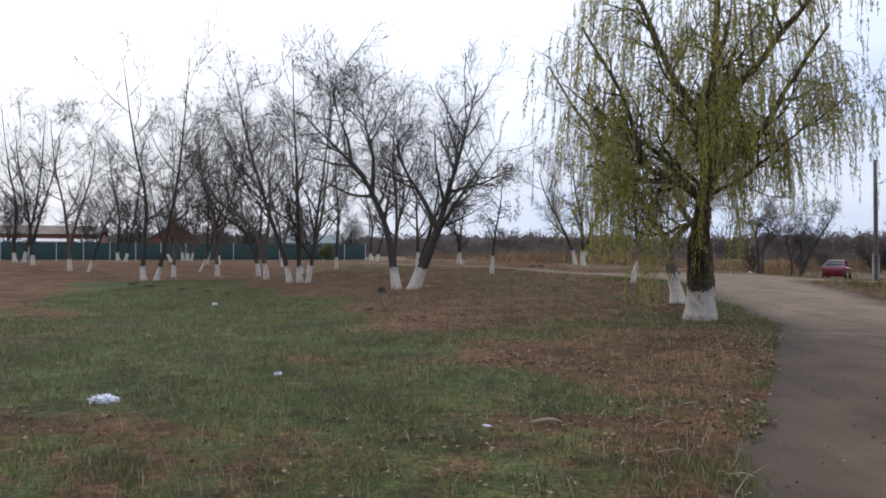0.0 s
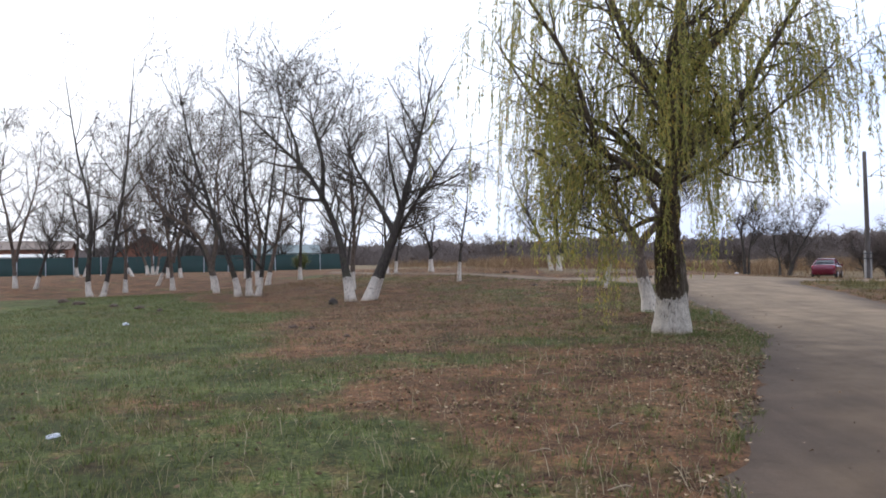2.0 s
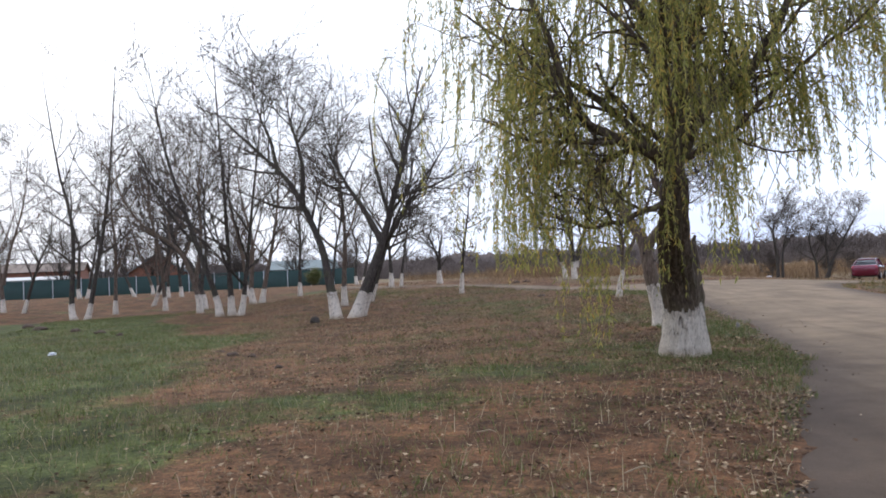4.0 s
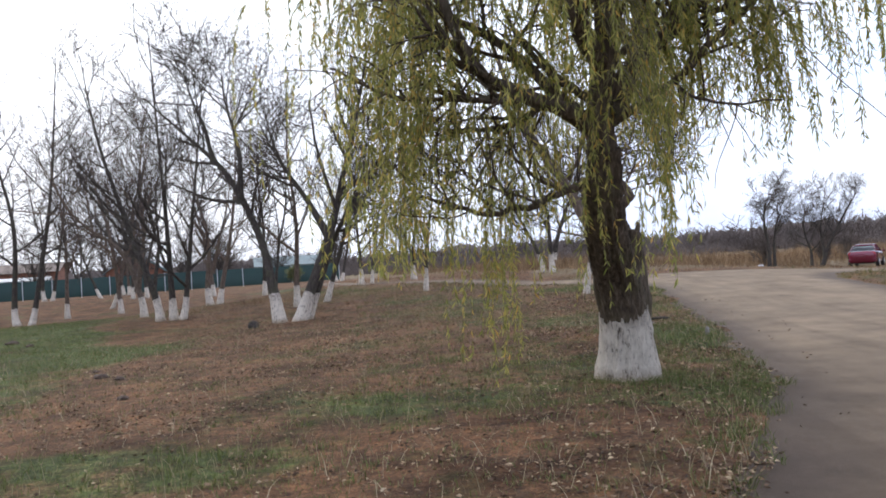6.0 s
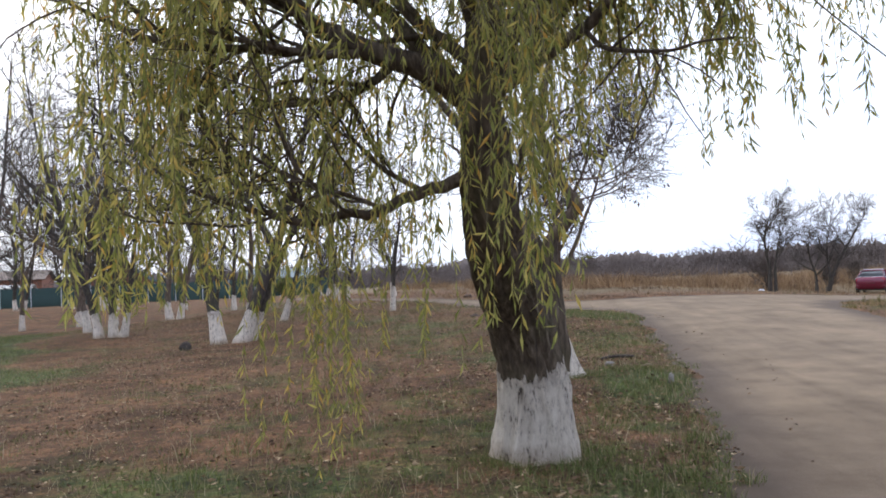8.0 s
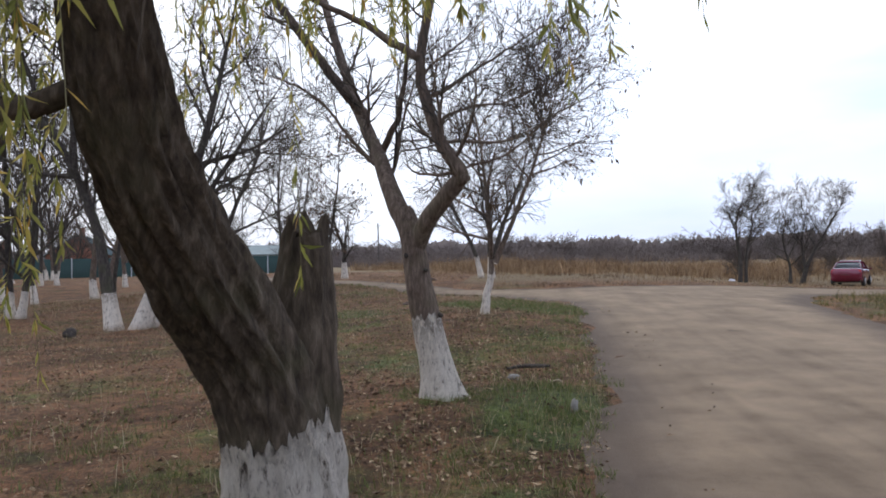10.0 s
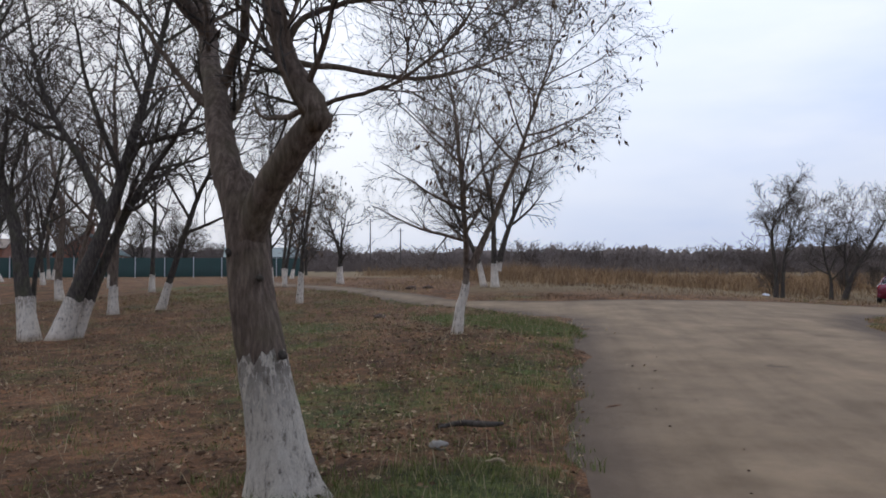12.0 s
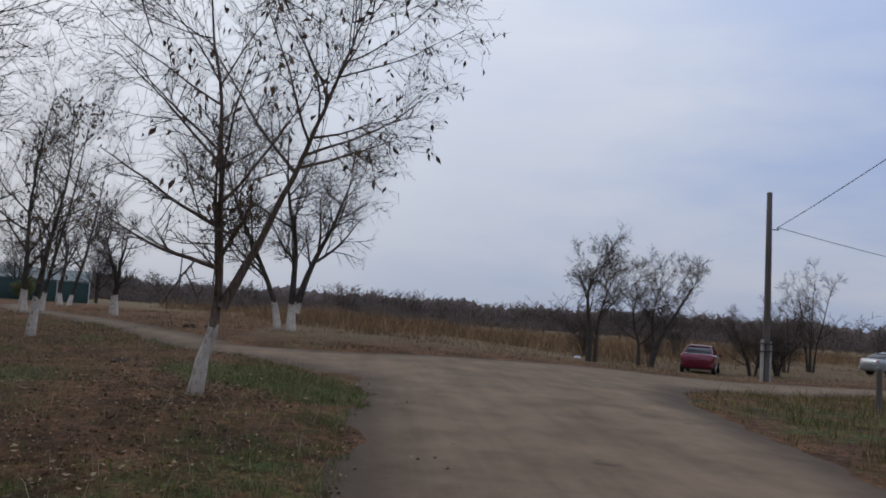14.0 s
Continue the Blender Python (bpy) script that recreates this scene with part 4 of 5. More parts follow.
def crook_tree():
    """The tree behind the willow: a straight stem and one bent like an elbow."""
    rs = np.random.RandomState(9)
    root = set_thing("tree", 6.31, 21.0, "bare tree with an elbow-bent limb and whitewashed flared foot", "tree", "whitewashed trees", z=gz(6.31, 21.0) - 0.14)
    ctrl = [(0.05, 0, 0.03), (-0.01, 0, 0.42), (-0.11, 0, 0.9), (-0.20, 0, 1.4), (-0.26, 0.05, 1.85), (-0.38, 0.15, 2.15)]
    n_, S_ = 54, 36
    v, f, p, r = rough_trunk(ctrl, 0.178, n_, S_, 13.0, 0.018, r1=0.125, flare=0.75)
    part_np("trunk", v.reshape(-1, 3), f, M_BARK_GREY, root, "grey-brown fissured bark", smooth=True)
    v2, f2, p2, _ = rough_trunk(ctrl, 0.178, n_, S_, 13.0, 0.018, r1=0.125, flare=0.75, grow=0.005)
    ring = int(np.argmin(np.abs(p2[:, 2] - 0.98)))
    vv = v2[:ring + 1].copy()
    vv[ring, :, 2] += rs.uniform(-0.05, 0.06, S_)
    part_np("whitewash", vv.reshape(-1, 3), f2[: ring * S_], M_WHITE, root, "worn white limewash round the foot", smooth=True)
    # pruning scar and knots
    for (x, y, z, s) in ((0.04, -0.10, 1.02, 0.05), (-0.22, -0.08, 1.08, 0.045), (-0.31, -0.10, 1.66, 0.05), (-0.10, -0.13, 1.50, 0.04), (0.315, -0.29, 2.455, 0.118)):
        bm = bmesh.new()
        bmesh.ops.create_icosphere(bm, subdivisions=2, radius=s * (0.62 if s < 0.1 else 0.75))
        for w in bm.verts:
            w.co *= 1 + 0.45 * noise.noise(w.co * 26)
        bmesh.ops.translate(bm, vec=(x, y, z), verts=bm.verts)
        part("knot", bm, M_BARK if s < 0.1 else M_BARK_GREY, root, smooth=True)
    limbs = [([(-0.26, 0.05, 1.85), (-0.36, 0.14, 2.1), (-0.52, 0.3, 2.42), (-0.74, 0.72, 2.95), (-1.05, 1.35, 3.6), (-1.5, 2.0, 4.8), (-1.9, 2.4, 6.2)], 0.128, 0.04),
             ([(-0.24, 0.02, 1.70), (-0.10, -0.08, 1.98), (0.10, -0.2, 2.22), (0.28, -0.28, 2.40), (0.32, -0.3, 2.49), (0.19, -0.26, 2.66), (0.06, -0.2, 2.88), (-0.06, -0.12, 3.25), (-0.14, 0, 3.7), (0.1, 0, 4.8), (0.4, 0, 6.0)], 0.108, 0.04),
             ([(-0.95, 1.1, 3.4), (-1.5, 1.0, 4.1), (-2.2, 0.9, 5.1), (-2.9, 0.8, 6.0), (-3.6, 0.7, 7.2)], 0.07, 0.025),
             ([(-0.02, -0.1, 2.86), (0.14, -0.05, 3.12), (0.45, 0.0, 3.2), (0.85, 0.05, 3.26), (1.3, 0.1, 3.5)], 0.026, 0.007),
             ([(-0.02, -0.12, 2.88), (0.3, 0.5, 2.96), (0.7, 1.2, 3.04), (1.2, 2.0, 3.35), (1.6, 2.7, 3.75)], 0.024, 0.007),
             ([(0.17, -0.18, 2.55), (0.45, -0.15, 2.57), (0.83, -0.1, 2.70), (1.15, -0.05, 3.0), (1.3, 0.0, 3.4)], 0.017, 0.005),
             ([(-0.08, -0.1, 3.3), (0.25, 0.2, 3.55), (0.6, 0.4, 3.85), (1.2, 0.6, 4.3)], 0.028, 0.008),
             ([(-0.62, 0.5, 2.65), (-0.9, 0.5, 2.9), (-1.3, 0.5, 3.4), (-1.9, 0.5, 3.8)], 0.03, 0.008),
             ([(-0.14, 0, 3.8), (-0.9, 0.1, 4.3), (-1.9, 0.1, 4.8), (-2.9, 0.2, 5.4)], 0.05, 0.01),
             ([(-0.70, 0.66, 2.85), (-0.45, 0.5, 3.3), (-0.3, 0.4, 3.9), (-0.3, 0.4, 4.8)], 0.045, 0.01)]
    P, R = [], []
    for ctrl, r0, r1 in limbs:
        q = smooth_line(ctrl, 22)
        q[2:] += np.cumsum(rs.normal(size=(20, 3)) * 0.008, 0)
        rr = np.linspace(r0, r1, 22)
        P.append(q)
        R.append(rr)
        part_np("limb", *tubes(q[None], rr[None], 12), M_BARK_GREY, root, smooth=True)
    P, R = np.array(P), np.array(R)
    P1, R1 = sprout(P, R, 11, 0.30, 1.0, 52, 1.15, 9, rs, 0.07, 0.09, 0.30, 0.3, 0.006)
    P2, R2 = sprout(P1, R1, 7, 0.12, 1.0, 48, 0.62, 5, rs, 0.07, 0.12, 0.6, 0.4, 0.0045)
    for q, rq in zip(P1, R1):
        part_np("limb", *tubes(q[None], rq[None], 6), M_BARK_GREY, root, smooth=True)
    tagged(part_np("upper_branching", *tubes(P2, R2, 4), M_BARK, root, smooth=True), kind="stuff")
    P3, R3 = sprout(P2, R2, 6, 0.1, 1.0, 42, 0.26, 3, rs, 0.08, 0.14, 0.7, 0.5, 0.0026)
    tagged(part_np("crown", *tubes(P3, R3, 3), M_TWIG, root, "fine bare twigs"), kind="stuff")
    return root


willow_thing()
crook_tree()


# ---------------------------------------------------------------- right-hand side: shrubs, pole, cars, post
def stems_of(rs, count, h, w, r):
    out = []
    for _ in range(count):
        a = rs.uniform(0, 2 * math.pi)
        k = rs.uniform(0.3, 1.0)
        x, y = math.cos(a) * w * k, math.sin(a) * w * k
        hh = h * rs.uniform(0.65, 1.0)
        out.append(([(x * 0.12, y * 0.12, 0), (x * 0.3, y * 0.3, hh * 0.3), (x * 0.6, y * 0.6, hh * 0.65), (x, y, hh)], r * rs.uniform(0.6, 1), r * 0.2))
    return out


bare_tree(17.0, 48.4, [([(-0.12, 0, 0), (-0.1, 0, 1.0), (-0.25, 0, 2.4), (-0.1, 0, 3.1), (0.2, 0, 4.0)], 0.10, 0.03),
                       ([(0.12, 0, 0), (0.2, 0, 1.4), (0.5, 0, 2.5), (0.8, 0, 3.3)], 0.08, 0.02)],
          81, "small bare two-stemmed tree at the edge of the dry reeds", wash=0, l1=14, l2=8, l3=6, l4=2, spread=1.25, fine=0.006, group="roadside trees", start=0.35)
bare_tree(22.4, 57.2, [([(-0.5, 0, 0), (-0.5, 0, 1.0), (-0.8, 0, 2.4), (-0.6, 0, 4.2)], 0.11, 0.03), ([(0.1, 0, 0), (0.5, 0, 1.2), (1.2, 0, 2.4), (1.9, 0, 3.6), (2.5, 0, 4.5)], 0.14, 0.03),
                       ([(0.3, 0, 0.9), (0.2, 0, 2.4), (0.6, 0, 4.4)], 0.09, 0.02)],
          82, "small bare wide-spreading tree beside the parked car", wash=0, l1=12, l2=8, l3=6, l4=2, spread=1.5, fine=0.007, group="roadside trees", start=0.3)
for k, (x, y, h, w, c) in enumerate(((33.9, 62.5, 6.0, 2.2, 5), (31.6, 61.0, 3.6, 1.2, 4), (28.0, 57.6, 2.6, 1.1, 7), (29.5, 58.0, 2.0, 1.0, 6), (36.0, 50.0, 5.2, 2.0, 4), (44, 66, 5.5, 2.4, 5))):
    rs_k = np.random.RandomState(90 + k)
    bare_tree(x, y, stems_of(rs_k, c, h, w, 0.07), 90 + k, "bare many-stemmed shrub by the roadside", wash=0, l1=9, l2=7, l3=5, l4=1, spread=1.1, fine=0.0055,
              group="roadside shrubs", name="shrub", start=0.25, twig=M_TWIG_RED, bends=2)


def utility_pole():
    x, y = 24.45, 49.6
    root = set_thing("utility_pole", x, y, "weathered dark wooden utility pole on a pale concrete footing stub", "utility pole")
    p = np.array([[0, 0, 1.15], [0.0, 0, 3.0], [-0.02, 0, 5.0], [-0.05, 0, 7.6]])
    v, f = tubes(p[None], np.array([[0.135, 0.13, 0.12, 0.105]]), 14)
    part_np("pole", v, [f, np.array([np.arange(14) + 14 * 3])], M_POLE, root, smooth=False)
    part("concrete_stub", box_bm(0.09, 0.16, 1.95, -0.16, 0, 0.68, 0.03), M_CONCRETE, root, "pale concrete stub")
    part("concrete_stub", box_bm(0.09, 0.16, 1.9, 0.16, 0, 0.65, 0.03), M_CONCRETE, root, "pale concrete stub")
    part("pole_foot", box_bm(0.16, 0.16, 1.4, 0, 0, 0.5, 0.03), M_POLE, root)
    for z in (1.2, 1.5):
        part("wire_binding", box_bm(0.52, 0.3, 0.05, 0, 0, z, 0.02), M_WIRE, root)
    part("bracket", box_bm(0.34, 0.04, 0.04, 0.2, 0, 6.1, 0.008), M_WIRE, root)
    bm = bmesh.new()
    bmesh.ops.create_cone(bm, cap_ends=True, segments=12, radius1=0.05, radius2=0.03, depth=0.12)
    bmesh.ops.translate(bm, vec=(0.34, 0, 6.16), verts=bm.verts)
    part("insulator", bm, M_CONCRETE, root, "small pale insulator")
    return root


def cable(a, b, sag, label):
    s = np.linspace(0, 1, 40)[:, None]
    p = np.array(a) * (1 - s) + np.array(b) * s
    p[:, 2] -= sag * 4 * (s * (1 - s))[:, 0]
    ob = part_np("overhead_cable", *tubes(p[None], np.full((1, 40), 0.014), 6), M_WIRE, None, smooth=True)
    return tagged(ob, label, "cable", "overhead cables")


def far_mast(x, y, h):
    root = set_thing("utility_pole", x, y, "thin distant pole rising above the horizon", "utility pole")
    p = np.array([[0, 0, -0.3], [0, 0, h * 0.5], [0, 0, h]])
    part_np("pole", *tubes(p[None], np.array([[0.22, 0.2, 0.15]]), 8), M_POLE, root)
    part("crossarm", box_bm(1.8, 0.15, 0.15, 0, 0, h - 0.8), M_POLE, root)


utility_pole()
PZ = gz(24.45, 49.6) + 6.2
cable((24.79, 49.6, PZ), (19.5, 22.0, 8.9), 0.25, "thin black cable strung from the wooden pole over the lane")
cable((24.79, 49.6, PZ), (66, 76, 6.6), 0.5, "thin black cable strung from the wooden pole along the road")
far_mast(-41.9, 236, 15.2)
far_mast(-33.5, 238, 12.6)


def loft(sections, name, material, parent, label="", smooth=True, caps=True):
    """A skin over cross-sections: each a ring of the same number of points."""
    k = len(sections[0])
    v = np.array(sections, float).reshape(-1, 3)
    n = len(sections)
    i, j = np.meshgrid(np.arange(n - 1), np.arange(k), indexing="ij")
    f = np.stack([i * k + j, i * k + (j + 1) % k, (i + 1) * k + (j + 1) % k, (i + 1) * k + j], -1).reshape(-1, 4)
    fs = [f]
    if caps:
        fs.append(np.array([np.arange(k)[::-1], np.arange(k) + (n - 1) * k]))
    return part_np(name, v, fs, material, parent, label, smooth)


def ring_of(y, half, z0, z1, r=0.12, tuck=0.04, steps=5):
    """A rounded rectangle across the car at length y."""
    pts = []
    for cx, cz, a0 in ((half - r, z1 - r, 0), (-half + r, z1 - r, 90), (-half + r + tuck, z0 + r, 180), (half - r - tuck, z0 + r, 270)):
        for s in range(steps):
            a = radians(a0 + 90 * s / (steps - 1))
            pts.append((cx + r * math.cos(a), y, cz + r * math.sin(a)))
    return pts


def sedan(x, y, turn, paint, label):
    """A saloon car: its tail lies at its own -y end."""
    root = set_thing("car", x, y, label, "car", "parked cars", turn)
    root.scale = (0.94, 0.94, 0.94)
    secs = [ring_of(yy, h, z0, z1, r) for yy, h, z0, z1, r in (
        (-2.14, 0.66, 0.40, 0.84, 0.16), (-2.08, 0.77, 0.30, 0.99, 0.18), (-1.95, 0.82, 0.26, 1.03, 0.19), (-1.6, 0.845, 0.22, 1.03, 0.19), (-1.2, 0.86, 0.20, 1.00, 0.17), (0.0, 0.865, 0.20, 0.95, 0.15),
        (1.0, 0.845, 0.20, 0.92, 0.13), (1.6, 0.82, 0.22, 0.86, 0.13), (2.0, 0.76, 0.28, 0.76, 0.12), (2.12, 0.66, 0.38, 0.66, 0.09))]
    loft(secs, "body", paint, root)
    glass = [ring_of(yy, h, 0.86, z1, r, -0.08) for yy, h, z1, r in ((-1.62, 0.66, 1.03, 0.03), (-1.25, 0.61, 1.24, 0.09), (-0.9, 0.565, 1.385, 0.12), (-0.55, 0.55, 1.43, 0.13), (0.2, 0.55, 1.42, 0.13), (0.55, 0.58, 1.35, 0.10), (1.15, 0.68, 0.97, 0.03))]
    loft(glass, "windows", M_GLASS, root, "dark tinted windows")
    roof = [ring_of(yy, h, z0, z1, 0.05, 0) for yy, h, z0, z1 in ((-0.98, 0.52, 1.335, 1.395), (-0.6, 0.53, 1.38, 1.455), (0.2, 0.53, 1.375, 1.445), (0.56, 0.53, 1.31, 1.375))]
    loft(roof, "roof", paint, root)
    for sx in (-1, 1):
        for (y0, z0, y1, z1) in ((-1.60, 1.0, -0.95, 1.36), (1.16, 0.94, 0.55, 1.35), (-0.25, 0.94, -0.22, 1.40)):
            q = np.array([[sx * 0.71, y0, z0], [sx * 0.56, y1, z1]])
            part_np("pillar", *tubes(q[None], np.full((1, 2), 0.045), 8), paint, root)
        part("tail_light", box_bm(0.30, 0.10, 0.15, sx * 0.60, -2.06, 0.86, 0.04), M_TAIL, root, "red tail light")
        part("mirror", box_bm(0.16, 0.10, 0.11, sx * 0.93, 0.62, 0.97, 0.03), paint, root)
        for (hy) in (-0.55, 0.4):
            part("door_handle", box_bm(0.03, 0.16, 0.03, sx * 0.852, hy, 0.78, 0.008), M_WIRE, root)
        for wy in (-1.28, 1.25):
            bm = bmesh.new()
            bmesh.ops.create_cone(bm, cap_ends=True, segments=24, radius1=0.30, radius2=0.30, depth=0.19)
            bmesh.ops.bevel(bm, geom=[e for e in bm.edges if abs(e.verts[0].co.z - e.verts[1].co.z) < 0.01], offset=0.03, segments=2, affect='EDGES')
            bmesh.ops.rotate(bm, cent=(0, 0, 0), matrix=Matrix.Rotation(radians(90), 3, 'Y'), verts=bm.verts)
            bmesh.ops.translate(bm, vec=(sx * 0.765, wy, 0.30), verts=bm.verts)
            tyre = part("tyre", bm, M_RUBBER, root, "black rubber tyre")
            bm = bmesh.new()
            bmesh.ops.create_cone(bm, cap_ends=True, segments=20, radius1=0.19, radius2=0.17, depth=0.03)
            bmesh.ops.rotate(bm, cent=(0, 0, 0), matrix=Matrix.Rotation(radians(90 * sx), 3, 'Y'), verts=bm.verts)
            bmesh.ops.translate(bm, vec=(sx * 0.865, wy, 0.30), verts=bm.verts)
            part("rim", bm, M_RIM, tyre, "grey wheel rim")
    part("bumper", box_bm(1.56, 0.14, 0.17, 0, -2.07, 0.46, 0.05), paint, root)
    part("lower_trim", box_bm(1.42, 0.1, 0.12, 0, -2.02, 0.32, 0.03), M_RUBBER, root)
    part("number_plate", box_bm(0.52, 0.02, 0.115, 0, -2.125, 0.66, 0.004), M_PLATE, root, "white number plate with dark characters")
    for k in range(6):
        part("plate_mark", box_bm(0.045, 0.006, 0.06, -0.19 + 0.076 * k, -2.137, 0.66), M_RUBBER, root)
    return root


M_RED = plain_mat("red_car_paint", (0.15, 0.007, 0.026), 0.25, 0.2, 0.8)
M_SILVER = plain_mat("grey_car_paint", (0.33, 0.35, 0.36), 0.3, 0.5, 0.6)
M_TAIL = plain_mat("red_lamp_glass", (0.33, 0.012, 0.015), 0.15)
M_RUBBER = plain_mat("black_rubber", (0.014, 0.014, 0.014), 0.8)
M_RIM = plain_mat("alloy_rim", (0.42, 0.42, 0.43), 0.35, 0.8)
M_PLATE = plain_mat("plate_white", (0.78, 0.78, 0.76), 0.4)
sedan(25.1, 57.2, -29, M_RED, "dark red saloon car parked tail-on by the reeds")
sedan(39.5, 63.0, -80, M_SILVER, "pale grey car parked far along the road")


def rough_post(x, y, h, r, label):
    root = set_thing("fence_post", x, y, label, "post")
    v, f, _, _ = rough_trunk([(0, 0, -0.3), (0.02, 0, h * 0.5), (0.01, 0, h)], r, 14, 12, 21.0, 0.012, r1=r * 0.85, flare=0)
    part_np("post", v.reshape(-1, 3), [f, np.array([np.arange(12) + 12 * 13])], M_POLE, root)


rough_post(20.1, 36.3, 1.05, 0.075, "dark weathered wooden post in the grass verge")
rough_post(20.75, 36.9, 0.95, 0.06, "dark weathered wooden post in the grass verge")


# ---------------------------------------------------------------- fence, houses and hedge on the far side
def sheet_fence():
    a, b = np.array([-85.8, 57.0]), np.array([-16.2, 92.3])
    n = 30
    w = np.linalg.norm(b - a) / n
    ang = math.degrees(math.atan2(b[1] - a[1], b[0] - a[0]))
    root = set_thing("fence", *a, "long green sheet-steel fence with pale posts round the gardens", "fence")
    inv = root.matrix_basis.inverted()
    # one ribbed sheet, shared
    rib, xs = 0.13, []
    prof = []
    x = 0.0
    while x < w - 0.001:
        for dx, d in ((0, 0), (rib * 0.5, 0), (rib * 0.6, 0.022), (rib * 0.9, 0.022)):
            if x + dx < w:
                prof.append((x + dx, d))
        x += rib
    prof.append((w, 0))
    k = len(prof)
    vs = [(px, py + off, z) for z in (0.06, 1.86) for off in (0, 0.004) for px, py in prof]
    f = []
    for i in range(k - 1):
        f += [(i, i + 1, 2 * k + i + 1, 2 * k + i), (k + i, 3 * k + i, 3 * k + i + 1, k + i + 1), (2 * k + i, 2 * k + i + 1, 3 * k + i + 1, 3 * k + i)]
    sheet = mesh_np("panel", vs, np.array(f))
    sheet.materials.append(M_FENCE)
    bm = box_bm(0.07, 0.07, 2.2, 0, 0, 0.85, 0.008)
    post = bpy.data.meshes.new("post")
    bm.to_mesh(post)
    bm.free()
    post.materials.append(M_POST)
    bm = box_bm(w, 0.04, 0.05, w / 2, 0, 0, 0.004)
    rail = bpy.data.meshes.new("rail")
    bm.to_mesh(rail)
    bm.free()
    rail.materials.append(M_FENCE)
    for i in range(n + 1):
        q = a + (b - a) * i / n
        z = gz(*q)
        if i < n:
            q2 = a + (b - a) * (i + 1) / n
            m = inv @ pose(q[0], q[1], z, 0, -math.degrees(math.atan2(gz(*q2) - z, w)), ang)
            pn = new("panel", sheet)
            pn.parent = root
            pn.matrix_basis = m
            for rz in (0.4, 1.5):
                rl = new("rail", rail)
                rl.parent = root
                rl.matrix_basis = m @ pose(0, 0.05, rz)
        ps = new("post", post)
        ps.parent = root
        ps.matrix_basis = inv @ pose(q[0], q[1], z, 0, 0, ang) @ pose(0, -0.05, 0)


def house(x, y, turn, sx, sy, wall_h, ridge, wall_mat, roof_mat, label, chimney=True):
    root = set_thing("house", x, y, label, "house", "houses behind the fence", turn)
    part("wall", box_bm(sx, sy, wall_h + 0.4, 0, 0, wall_h / 2 - 0.2), wall_mat, root)
    for s in (-1, 1):
        bm = bmesh.new()
        v = [bm.verts.new(c) for c in ((s * sx / 2, -sy / 2, wall_h), (s * sx / 2, sy / 2, wall_h), (s * sx / 2, 0, ridge - 0.05))]
        v2 = [bm.verts.new((c.co.x - s * 0.25, c.co.y, c.co.z)) for c in v]
        bm.faces.new(v)
        bm.faces.new(v2[::-1])
        for i in range(3):
            bm.faces.new((v[i], v[(i + 1) % 3], v2[(i + 1) % 3], v2[i]))
        bmesh.ops.recalc_face_normals(bm, faces=bm.faces[:])
        part("gable", bm, wall_mat, root)
        slope = math.atan2(ridge - wall_h, sy / 2)
        run = math.hypot(ridge - wall_h, sy / 2) + 0.4
        bm = box_bm(sx + 0.8, run, 0.09, 0, -s * (run / 2), 0, 0.01)
        bmesh.ops.rotate(bm, cent=(0, 0, 0), matrix=Matrix.Rotation(s * slope, 3, 'X'), verts=bm.verts)
        bmesh.ops.translate(bm, vec=(0, 0, ridge + 0.03), verts=bm.verts)
        roof = part("roof", bm, roof_mat, root)
        for k in range(int(sx / 0.9)):
            bm = box_bm(0.04, run, 0.05, -sx / 2 + 0.9 * k, -s * (run / 2), 0.06)
            bmesh.ops.rotate(bm, cent=(0, 0, 0), matrix=Matrix.Rotation(s * slope, 3, 'X'), verts=bm.verts)
            bmesh.ops.translate(bm, vec=(0, 0, ridge + 0.03), verts=bm.verts)
            part("seam", bm, roof_mat, roof)
    for k in range(int(sx / 3.2)):
        wx = -sx / 2 + 1.8 + 3.2 * k
        win = part("window", box_bm(1.2, 0.12, 1.3, wx, -sy / 2 - 0.02, 1.55, 0.01), M_PLASTER, root, "white framed window")
        part("pane", box_bm(0.5, 0.04, 1.1, wx - 0.28, -sy / 2 - 0.09, 1.55), M_GLASS, win)
        part("pane", box_bm(0.5, 0.04, 1.1, wx + 0.28, -sy / 2 - 0.09, 1.55), M_GLASS, win)
    if chimney:
        part("chimney", box_bm(0.6, 0.6, 1.6, sx * 0.2, 0.4, ridge + 0.3, 0.02), M_BRICK, root, "red brick chimney")
    return root


sheet_fence()
house(-60.5, 97.0, 24, 15, 8, 3.2, 4.3, M_BRICK, M_ROOF_BROWN, "low red brick house with a brown sheet roof behind the fence", False)
house(-57.0, 88.5, 27, 15, 3.0, 2.15, 2.45, M_PLASTER, M_PLASTER, "long low pale outbuilding just behind the fence", False)
house(-43.5, 100.0, 112, 9, 6.4, 2.5, 4.7, M_BRICK, M_ROOF_GREY, "small brick house with a grey-green sheet roof")
house(-30.0, 118.0, 20, 9, 7, 2.4, 3.6, M_PLASTER, M_ROOF_GREY, "far low house with a grey roof", False)


